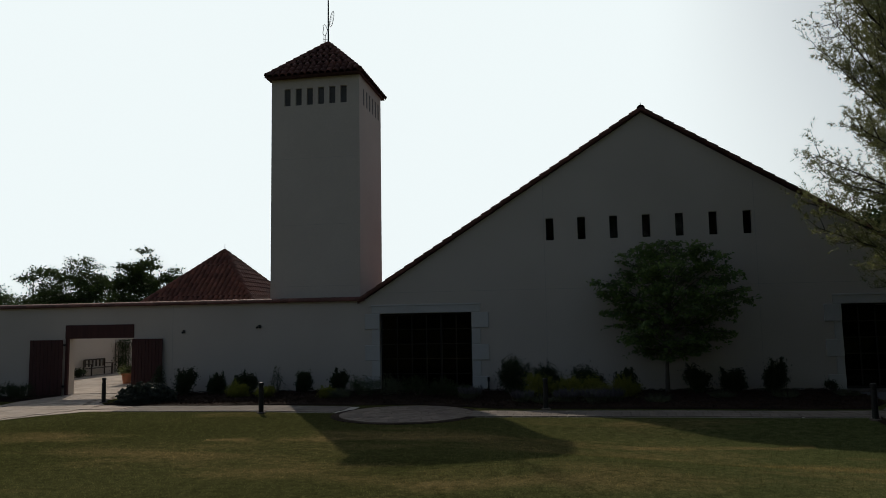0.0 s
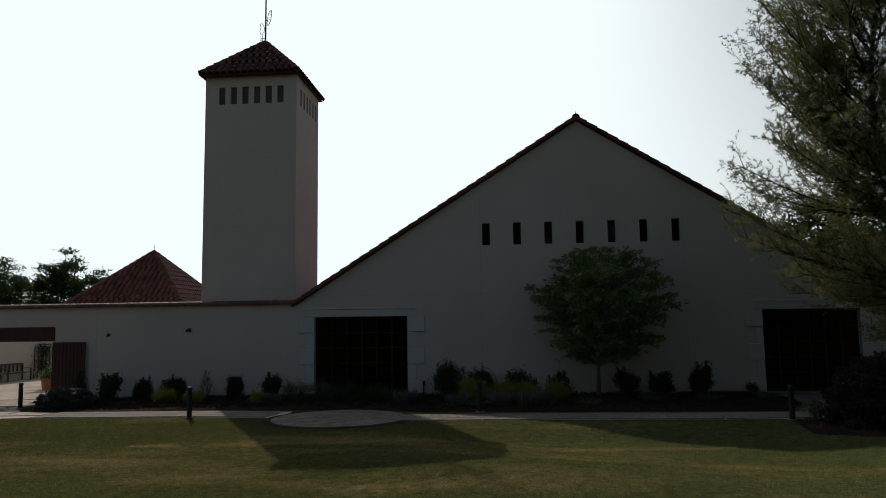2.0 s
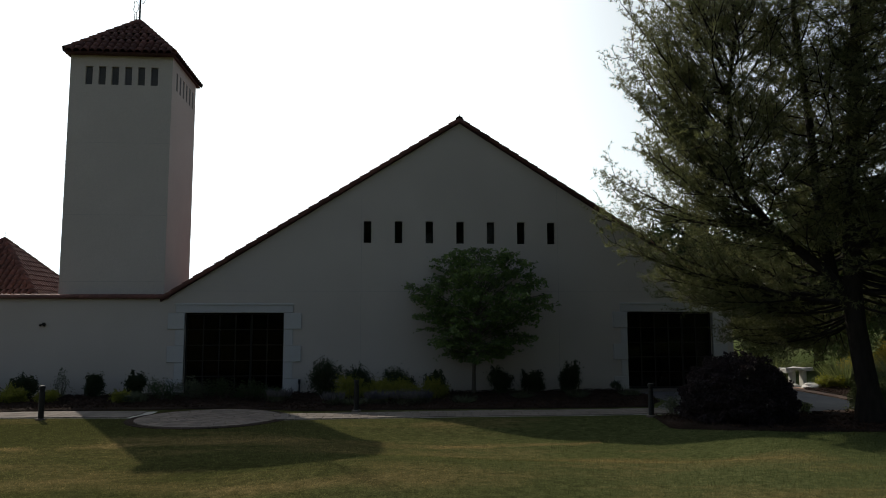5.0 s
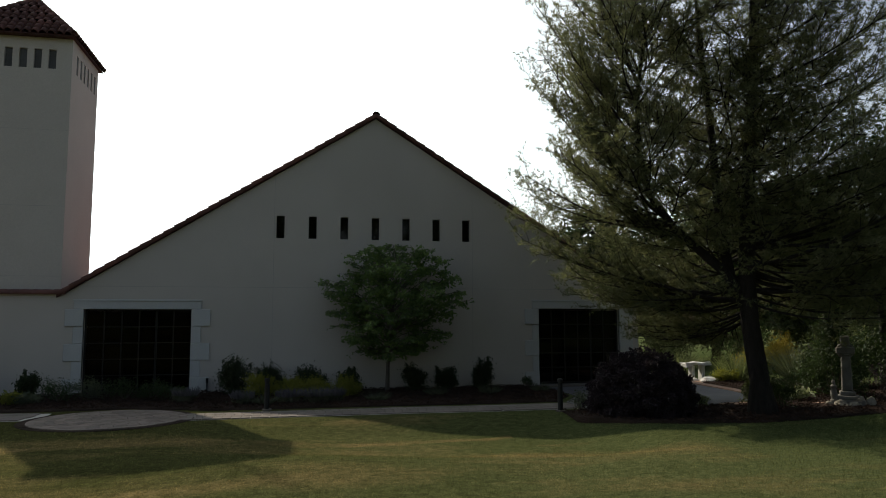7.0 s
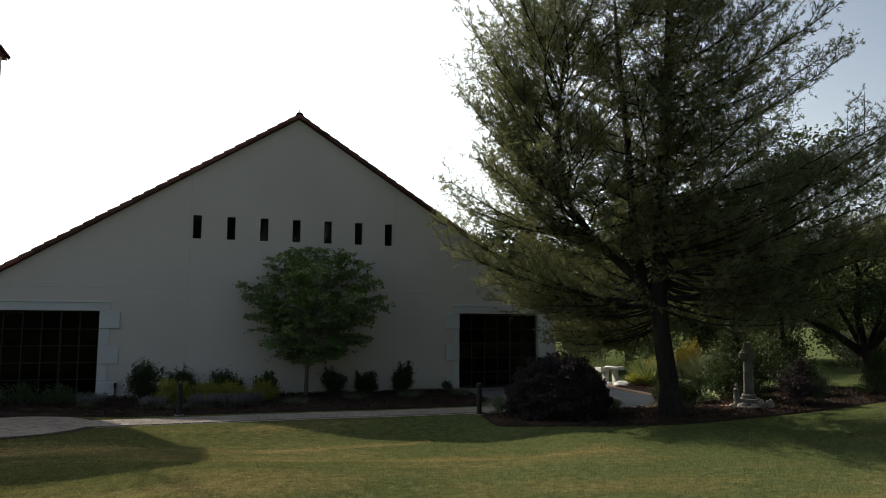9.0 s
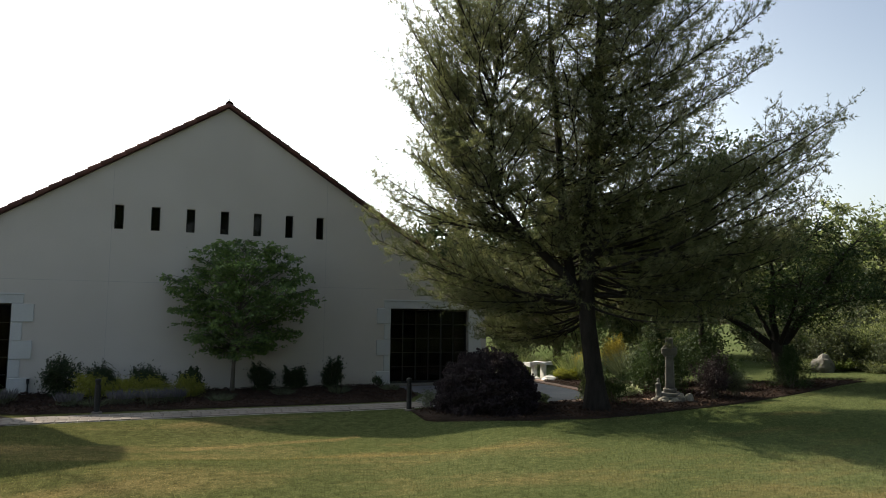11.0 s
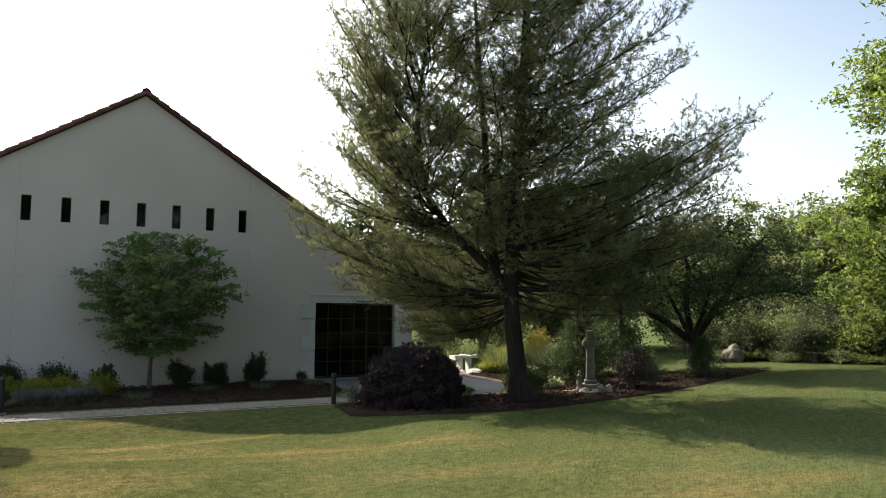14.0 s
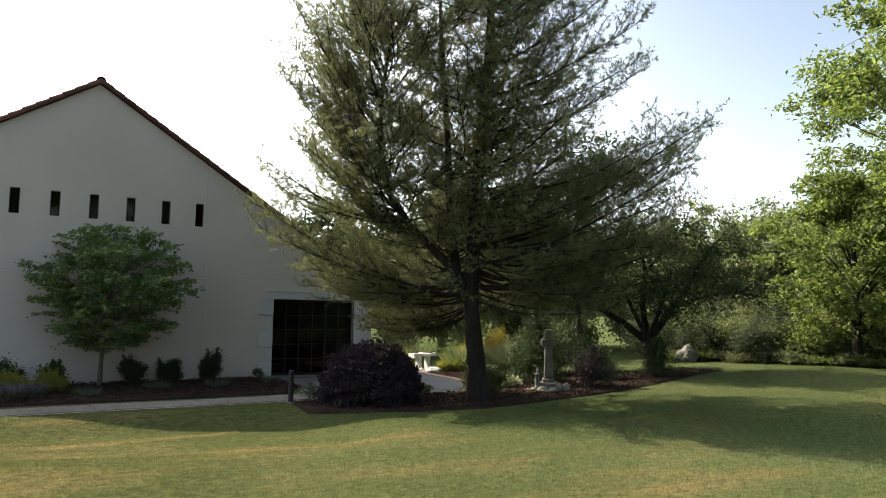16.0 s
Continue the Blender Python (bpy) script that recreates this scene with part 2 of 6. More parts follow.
L_BLUE = leaf_mat("blue_spruce_needles", (0.022, 0.032, 0.028), (0.055, 0.072, 0.068), 0.1)
L_LAV = leaf_mat("lavender_bloom", (0.09, 0.085, 0.115), (0.16, 0.15, 0.19), 0.3)
L_GREY = leaf_mat("grey_green_leaves", (0.06, 0.075, 0.05), (0.13, 0.15, 0.10), 0.25)
L_WHITE = leaf_mat("white_edged_leaves", (0.10, 0.15, 0.06), (0.5, 0.52, 0.42), 0.3)


# ---- small tools ----
def thing(name, at, label, category, group="", kind=""):
    ob = new(name)
    ob.empty_display_size = 0.1
    ob.location = at
    bpy.context.view_layer.update()
    return tagged(ob, label, category, group, kind)


def part(name, me, material, parent=None, label=""):
    """Links a bmesh or mesh, in world coordinates, as one mesh object under its parent."""
    if isinstance(me, bmesh.types.BMesh):
        bm, me = me, bpy.data.meshes.new(name)
        bmesh.ops.recalc_face_normals(bm, faces=bm.faces)
        bm.to_mesh(me)
        bm.free()
    if not me.materials:
        me.materials.append(material)
    ob = new(name, me)
    if parent:
        ob.parent = parent
        ob.matrix_parent_inverse = parent.matrix_world.inverted()
    return tagged(ob, label) if label else ob


def piece(name, me, m, parent):
    """One of many alike pieces that share a mesh."""
    ob = new(name, me)
    ob.parent = parent
    ob.matrix_parent_inverse = parent.matrix_world.inverted()
    ob.matrix_basis = m
    return ob


def mesh_of(name, bm, material, smooth=False):
    me = bpy.data.meshes.new(name)
    bmesh.ops.recalc_face_normals(bm, faces=bm.faces)
    if smooth:
        for f in bm.faces:
            f.smooth = True
    bm.to_mesh(me)
    bm.free()
    me.materials.append(material)
    return me


def box(bm, x0, x1, y0, y1, z0, z1, bevel=0.0):
    r = bmesh.ops.create_cube(bm, size=1, matrix=Matrix.Translation(((x0 + x1) / 2, (y0 + y1) / 2, (z0 + z1) / 2)) @ Matrix.Diagonal((abs(x1 - x0), abs(y1 - y0), abs(z1 - z0), 1)))
    if bevel:
        es = list({e for v in r["verts"] for e in v.link_edges})
        bmesh.ops.bevel(bm, geom=es, offset=bevel, segments=1, affect="EDGES")
    return bm


def boxes(*rows, bevel=0.0):
    bm = bmesh.new()
    for r in rows:
        box(bm, *r, bevel=bevel)
    return bm


def prism(bm, pts, y0, y1):
    """A polygon in x, z drawn out from y0 to y1."""
    a = [bm.verts.new((x, y0, z)) for x, z in pts]
    b = [bm.verts.new((x, y1, z)) for x, z in pts]
    bm.faces.new(a)
    bm.faces.new(b[::-1])
    for i in range(len(pts)):
        j = (i + 1) % len(pts)
        bm.faces.new((a[i], a[j], b[j], b[i]))
    return bm


def raw_mesh(name, verts, faces, material, smooth=False):
    """A mesh from arrays: verts (n, 3), faces (m, 3 or 4)."""
    me = bpy.data.meshes.new(name)
    v, f = np.asarray(verts, dtype=np.float32), np.asarray(faces, dtype=np.int32)
    k = f.shape[1]
    me.vertices.add(len(v))
    me.vertices.foreach_set("co", v.ravel())
    me.loops.add(f.size)
    me.loops.foreach_set("vertex_index", f.ravel())
    me.polygons.add(len(f))
    me.polygons.foreach_set("loop_start", np.arange(0, f.size, k, dtype=np.int32))
    me.polygons.foreach_set("use_smooth", np.full(len(f), smooth, dtype=bool))
    me.update(calc_edges=True)
    me.materials.append(material)
    return me


def tube(points, radii, sides=7):
    """Verts and quads of a tapering tube along points."""
    pts = [Vector(p) for p in points]
    vs, fs = [], []
    for i, p in enumerate(pts):
        d = (pts[min(i + 1, len(pts) - 1)] - pts[max(i - 1, 0)]).normalized()
        u = d.cross(Vector((0.31, 0.95, 0.12))).normalized()
        w = d.cross(u)
        for k in range(sides):
            a = 2 * math.pi * k / sides
            vs.append(p + (u * math.cos(a) + w * math.sin(a)) * radii[i])
    for i in range(len(pts) - 1):
        for k in range(sides):
            j = (k + 1) % sides
            fs.append((i * sides + k, i * sides + j, (i + 1) * sides + j, (i + 1) * sides + k))
    n = len(vs)
    vs.append(pts[-1])
    for k in range(sides):
        fs.append(((len(pts) - 1) * sides + k, (len(pts) - 1) * sides + (k + 1) % sides, n, n))
    fs = [f if f[2] != f[3] else (f[0], f[1], f[2], f[2]) for f in fs]
    return vs, fs


def tube_part(name, points, radii, material, parent, sides=7, label=""):
    vs, fs = tube(points, radii, sides)
    me = bpy.data.meshes.new(name)
    me.from_pydata([tuple(v) for v in vs], [], [f if f[2] != f[3] else f[:3] for f in fs])
    for p in me.polygons:
        p.use_smooth = True
    me.materials.append(material)
    return part(name, me, material, parent, label)


def lathe(bm, profile, at=(0, 0, 0), sides=16):
    """Turns a profile of (radius, z) round the z axis."""
    rings = []
    for r, z in profile:
        rings.append([bm.verts.new((at[0] + r * math.cos(2 * math.pi * k / sides), at[1] + r * math.sin(2 * math.pi * k / sides), at[2] + z)) for k in range(sides)])
    for a, b in zip(rings, rings[1:]):
        for k in range(sides):
            j = (k + 1) % sides
            bm.faces.new((a[k], a[j], b[j], b[k]))
    bm.faces.new(rings[0][::-1])
    bm.faces.new(rings[-1])
    return bm


def unit(a):
    return a / np.maximum(np.linalg.norm(a, axis=1, keepdims=True), 1e-6)


def leaf_mesh(name, centres, size, material, rng, aspect=0.5, up=0.5, spread=0.3):
    """Many small folded leaves, one at each centre."""
    c = np.asarray(centres, dtype=np.float64)
    n = len(c)
    nor = unit(rng.normal(size=(n, 3)) + np.array([0, 0, up * 2]))
    axis = unit(np.cross(nor, rng.normal(size=(n, 3))))
    side = np.cross(nor, axis)
    s = (size * (1 + spread * rng.uniform(-1, 1, n)))[:, None]
    base, tip = c - axis * s * 0.5, c + axis * s * 0.5 - nor * s * 0.12
    mid = c + nor * s * 0.04
    l, r = mid + side * s * aspect * 0.5 + nor * s * 0.07, mid - side * s * aspect * 0.5 + nor * s * 0.07
    v = np.stack([base, l, tip, r], axis=1).reshape(-1, 3)
    k = np.arange(n)[:, None] * 4
    f = np.concatenate([k + np.array([[0, 2, 1]]), k + np.array([[0, 3, 2]])], axis=1).reshape(-1, 3)
    return raw_mesh(name, v, f, material)


def spike_mesh(name, bases, dirs, length, width, material, rng, per=1, fan=0.5):
    """Thin pointed blades or needles: per of them from each base, fanning out round dirs."""
    b = np.repeat(np.asarray(bases, dtype=np.float64), per, axis=0)
    d = np.repeat(np.asarray(dirs, dtype=np.float64), per, axis=0)
    n = len(b)
    d = unit(d + rng.normal(size=(n, 3)) * fan)
    w = unit(np.cross(d, rng.normal(size=(n, 3))))
    s = (length * rng.uniform(0.65, 1.2, n))[:, None]
    v = np.stack([b - w * width * 0.5, b + w * width * 0.5, b + d * s], axis=1).reshape(-1, 3)
    return raw_mesh(name, v, np.arange(3 * n).reshape(-1, 3), material)


def smooth_step(a):
    a = np.clip(a, 0.0, 1.0)
    return a * a * (3 - 2 * a)


def ground_z(x, y=0.0):
    """The lie of the land: it falls a little towards the gate and rises towards the wood."""
    x = np.asarray(x, dtype=np.float64)
    z = -0.016 * np.clip(-9 - x, 0, 16) + 0.5 * smooth_step((x - 15) / 15)
    return float(z) if z.ndim == 0 else z


def lawn_dip(x, y):
    """A shallow swale in the lawn in front of the gable, and a hump, shaped to shift the cast shadow edges."""
    return 0.2 * np.exp(-((x - 0.5) / 2.6) ** 2 - ((y - 12.2) / 1.8) ** 2) - 0.29 * smooth_step((x + 2.6) / 5) * (1 - smooth_step((x - 5.8) / 2.5)) * smooth_step((y - 12) / 3) * (1 - smooth_step((y - 17.1) / 1.9))


def lawn_bumps(x, y):
    """Small unevenness of the turf, fading out before the path."""
    lump = 0.012 * np.sin(x * 0.9 + y * 0.7) + 0.01 * np.sin(x * 1.7 - y * 1.3)
    return lump * (1 - smooth_step((y - 15.0) / 1.5)) * (1 - smooth_step((np.abs(x) - 26) / 4))


# ---- ground ----
def build_ground():
    xs = np.unique(np.concatenate([np.linspace(-30, 40, 281), np.array([-1500, -600, -250, -120, -60, -40, 50, 70, 120, 250, 600, 1500])]))
    ys = np.unique(np.concatenate([np.linspace(-6, 50, 225), np.array([-1500, -600, -200, -80, -40, -20, 60, 80, 120, 250, 600, 1500, 2500])]))
    gx, gy = np.meshgrid(xs, ys)
    z = ground_z(gx) + lawn_dip(gx, gy)
    z = z + lawn_bumps(gx, gy)
    v = np.stack([gx, gy, z], axis=-1).reshape(-1, 3)
    w = len(xs)
    i = np.arange(len(ys) - 1)[:, None] * w + np.arange(w - 1)[None, :]
    f = np.stack([i, i + 1, i + 1 + w, i + w], axis=-1).reshape(-1, 4)
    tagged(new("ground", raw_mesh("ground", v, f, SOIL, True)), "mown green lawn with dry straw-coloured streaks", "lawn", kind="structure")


def in_poly(px, py, poly):
    inside = np.zeros(px.shape, dtype=bool)
    for (x0, y0), (x1, y1) in zip(poly, poly[1:] + poly[:1]):
        c = ((y0 > py) != (y1 > py)) & (px < (x1 - x0) * (py - y0) / (y1 - y0 + 1e-12) + x0)
        inside ^= c
    return inside


def sheet(name, outline, lift, material, label, category, step=0.35, mound=0.0, seed=1):
    """A bed or pavement that follows the land: a grid clipped to its outline, with a rim going into the ground."""
    bm = bmesh.new()
    vs = [bm.verts.new((x, y, 0)) for x, y in outline]
    bm.faces.new(vs)
    x0, x1 = min(p[0] for p in outline), max(p[0] for p in outline)
    y0, y1 = min(p[1] for p in outline), max(p[1] for p in outline)
    for ax, lo, hi in (((1, 0, 0), x0, x1), ((0, 1, 0), y0, y1)):
        k = lo + step
        while k < hi:
            bmesh.ops.bisect_plane(bm, geom=bm.verts[:] + bm.edges[:] + bm.faces[:], plane_co=Vector(ax) * k, plane_no=ax)
            k += step
    rim = {v for e in bm.edges if e.is_boundary for v in e.verts}
    for v in bm.verts:
        h = lift
        if mound and v not in rim:
            h += mound * (0.5 + noise.noise(Vector((v.co.x * 0.8, v.co.y * 0.8, seed))) + 0.6 * noise.noise(Vector((v.co.x * 3.1, v.co.y * 3.1, seed))))
            h = max(h, lift * 0.5)
        v.co.z = ground_z(v.co.x) + h
    ext = bmesh.ops.extrude_edge_only(bm, edges=[e for e in bm.edges if e.is_boundary])
    for v in ext["geom"]:
        if isinstance(v, bmesh.types.BMVert):
            v.co.z -= lift + 0.12
    for f in bm.faces:
        f.smooth = mound > 0
    return tagged(part(name, bm, material), label, category, kind="structure")


BED_FRONT = [(-15.6, 22.3), (-13.5, 21.75), (-9.5, 21.6), (-6.9, 21.55), (-4.5, 21.75), (-2.2, 20.9), (2.6, 20.95), (5.5, 20.9), (7.7, 21.0), (8.7, 22.6), (8.8, 25.2)]
BED_LONG = BED_FRONT + [(8.4, 26.15), (-15.4, 26.15)]
BED_PINE = [(7.0, 18.75), (7.0, 17.6), (7.9, 16.4), (9.2, 15.9), (11.0, 15.75), (13.0, 16.1), (14.8, 16.6), (17.5, 17.2), (20.5, 17.9), (23.2, 18.6), (25.0, 18.9),
            (24.2, 20.2), (21.5, 21.0), (19.4, 23.6), (18.0, 26.5), (16.4, 27.3), (15.2, 25.6), (15.0, 23.0), (14.7, 20.9), (13.6, 19.35), (12.0, 19.1), (9.5, 19.05), (8.2, 19.0)]
BED_LEFT = [(-26.0, 24.4), (-20.4, 24.1), (-20.1, 26.15), (-26.0, 26.15)]
YARD = [(7.9, 19.15), (9.5, 19.2), (12.0, 19.25), (13.5, 19.5), (14.5, 21.0), (14.8, 23.0), (14.95, 25.7), (15.6, 27.6), (16.4, 33.0), (14.6, 33.0), (13.3, 27.0), (13.2, 26.12), (8.9, 26.12), (8.9, 22.5), (7.95, 20.9)]
PATH_MID = [(-13.9, 21.1), (-11.5, 20.85), (-9.0, 20.65), (-6.6, 20.45)]
PATH_MID2 = [(-2.75, 19.6), (0.5, 19.75), (3.0, 19.85), (5.5, 19.8), (7.85, 19.95)]

build_ground()
sheet("mulch_bed_long", BED_LONG, 0.018, MULCH, "dark brown bark mulch bed along the wall", "mulch bed", 0.5, 0.05, 1)
sheet("mulch_bed_pine", BED_PINE, 0.018, MULCH, "reddish bark mulch bed round the pine tree", "mulch bed", 0.5, 0.06, 2)
sheet("mulch_bed_gate", BED_LEFT, 0.03, MULCH, "dark mulch bed beside the gate", "mulch bed", 0.6, 0.04, 3)
sheet("yard_pavement", YARD, 0.012, ASPHALT, "worn grey asphalt yard in front of the glazed doorway", "pavement", 0.7)
GATE_WALK = [(-20.0, 26.6), (-20.2, 23.9), (-19.6, 21.5), (-21.5, 16.5), (-18.0, 15.6), (-16.35, 18.5), (-15.75, 19.6), (-14.9, 20.45), (-13.9, 20.45), (-13.9, 21.75), (-15.6, 22.4), (-16.5, 23.4), (-17.0, 26.6)]
GATE_FLOOR = sheet("gate_pavement", GATE_WALK, 0.012, COURT, "pale paved walk leading to the gate", "pavement", 0.7)
COURT_FLOOR = sheet("courtyard_floor", [(-30.0, 26.62), (-12.0, 26.62), (-12.0, 44.0), (-30.0, 44.0)], 0.012, COURT, "sunlit pale paving of the courtyard", "pavement", 1.0)
PATH_BASE = sheet("path_bed", [(-13.9, 20.4), (-11.5, 20.15), (-9.0, 19.95), (-6.3, 19.7), (-6.3, 21.15), (-9.0, 21.35), (-11.5, 21.55), (-13.9, 21.8)], 0.006, JOINT, "narrow path of small worn pavers along the bed", "path", 1.0)
PATH_BASE2 = sheet("path_bed_east", [(-2.9, 18.98), (0.5, 19.13), (3.0, 19.22), (5.5, 19.18), (7.85, 19.3), (7.85, 20.6), (5.5, 20.42), (3.0, 20.46), (0.5, 20.36), (-2.9, 20.25)], 0.006, JOINT, "narrow path of small worn pavers along the bed", "path", 1.0)
PATIO = sheet("round_patio", [(-4.5 + 2.05 * math.cos(k * math.pi / 24), 19.55 + 2.0 * math.sin(k * math.pi / 24)) for k in range(48)], 0.01, MULCH, "round patio of pinkish pavers in the lawn", "patio", 1.0)


# ---- the hall ----
Y0, WALL = 26.2, 0.4
PEAK, LEFT, RIGHT, EAVE = (2.72, 9.86), -7.6, 12.94, 3.36
SLOPE = (PEAK[1] - EAVE) / (PEAK[0] - LEFT)


def roof_z(x):
    return PEAK[1] - SLOPE * abs(x - PEAK[0])


def wall_with_holes(bm, x0, x1, y0, y1, bottom, height, holes, slopes=()):
    """One solid wall with holes (x0, x1, z0, z1) through it, its top cut by the slopes (point, normal)."""
    xs = sorted({x0, x1, *[v for h in holes for v in h[:2]]})
    zs = sorted({bottom, height, *[v for h in holes for v in h[2:]]})
    at = {(x, z): bm.verts.new((x, y0, z)) for x in xs for z in zs}
    for a, b in zip(xs, xs[1:]):
        for c, d in zip(zs, zs[1:]):
            if not any(h[0] < (a + b) / 2 < h[1] and h[2] < (c + d) / 2 < h[3] for h in holes):
                bm.faces.new((at[a, c], at[b, c], at[b, d], at[a, d]))
    for v in [v for v in bm.verts if not v.link_faces]:
        bm.verts.remove(v)
    for co, no in slopes:
        bmesh.ops.bisect_plane(bm, geom=bm.verts[:] + bm.edges[:] + bm.faces[:], plane_co=co, plane_no=no, clear_outer=True)
    r = bmesh.ops.extrude_face_region(bm, geom=bm.faces[:], use_keep_orig=True)
    bmesh.ops.translate(bm, verts=[v for v in r["geom"] if isinstance(v, bmesh.types.BMVert)], vec=(0, y1 - y0, 0))
    return bm


def glazed_screen(x0, x1, z0, z1, y, cols, rows, parent):
    scr = part("glazed_doorway", boxes((x0, x0 + 0.05, y, y + 0.09, z0, z1), (x1 - 0.05, x1, y, y + 0.09, z0, z1), (x0 + 0.05, x1 - 0.05, y, y + 0.09, z1 - 0.05, z1), (x0 + 0.05, x1 - 0.05, y, y + 0.09, z0, z0 + 0.07)), BRONZE, parent, "dark bronze framed glazing")
    w, h = (x1 - x0 - 0.1) / cols, (z1 - z0 - 0.12) / rows
    for c in range(1, cols):
        x = x0 + 0.05 + c * w
        t = 0.035 if c == cols - 2 else 0.02
        part("mullion", box(bmesh.new(), x - t, x + t, y + 0.012, y + 0.08, z0 + 0.07, z1 - 0.05), BRONZE, scr)
    for r in range(1, rows):
        z = z0 + 0.07 + r * h
        for c in range(cols):
            a, b = x0 + 0.05 + c * w + 0.036, x0 + 0.05 + (c + 1) * w - 0.036
            part("glazing_bar", box(bmesh.new(), a, b, y + 0.018, y + 0.075, z - 0.016, z + 0.016), BRONZE, scr)
    for r in range(rows):
        for c in range(cols):
            bm = box(bmesh.new(), x0 + 0.05 + c * w + 0.01, x0 + 0.05 + (c + 1) * w - 0.01, y + 0.044, y + 0.05, z0 + 0.07 + r * h + 0.01, z0 + 0.07 + (r + 1) * h - 0.01)
            bmesh.ops.rotate(bm, verts=bm.verts, cent=Vector((x0 + c * w, y, z0 + r * h)), matrix=Matrix.Rotation(radians(random.uniform(-0.5, 0.5)), 3, "Z") @ Matrix.Rotation(radians(random.uniform(-0.4, 0.4)), 3, "X"))
            part("pane", bm, GLASS, scr).visible_shadow = False


def quoins(x0, x1, z1, parent, wide_left=0.62, wide_right=0.62, band=0.32):
    """White surround: a lintel band and alternating long and short jamb blocks."""
    part("lintel_band", box(bmesh.new(), x0 - band, x1 + band, Y0 - 0.045, Y0 + 0.1, z1, z1 + 0.31, bevel=0.012), TRIM, parent)
    part("lintel_moulding", box(bmesh.new(), x0 - band - 0.03, x1 + band + 0.03, Y0 - 0.07, Y0 - 0.046, z1 + 0.27, z1 + 0.33, bevel=0.008), TRIM, parent)
    h = (z1 + 0.05) / 5
    for k in range(5):
        za, zb = -0.05 + k * h, -0.05 + (k + 1) * h
        long_one = k % 2 == 0
        for sgn, xe, wide in ((-1, x0, wide_left), (1, x1, wide_right)):
            w = wide if long_one else band
            xa, xb = sorted((xe, xe + sgn * w))
            part("quoin", box(bmesh.new(), xa, xb, Y0 - (0.06 if long_one else 0.035), Y0 + 0.1, za + 0.004, zb - 0.004, bevel=0.014), TRIM, parent)


def barrel_tile(name, length, radius, material=None, sides=6, thick=0.018):
    """A tapering half-round clay tile along +y, its upper end at y = length."""
    bm = bmesh.new()
    rings = []
    for y, r in ((0.0, radius), (length, radius * 0.86)):
        rings.append([bm.verts.new((-r * math.cos(math.pi * k / sides), y, r * math.sin(math.pi * k / sides))) for k in range(sides + 1)])
    inner = [bm.verts.new((-(radius - thick) * math.cos(math.pi * k / sides), 0.0, (radius - thick) * math.sin(math.pi * k / sides))) for k in range(sides + 1)]
    for k in range(sides):
        bm.faces.new((rings[0][k], rings[0][k + 1], rings[1][k + 1], rings[1][k]))
        bm.faces.new((inner[k], inner[k + 1], rings[0][k + 1], rings[0][k]))
    return mesh_of(name, bm, material or TILE, True)


def frame_of(origin, along, normal):
    """A pose whose y runs along and whose z is the normal."""
    y = Vector(along).normalized()
    z = Vector(normal)
    z = (z - y * z.dot(y)).normalized()
    x = y.cross(z)
    m = Matrix((x, y, z)).transposed().to_4x4()
    return Matrix.Translation(origin) @ m


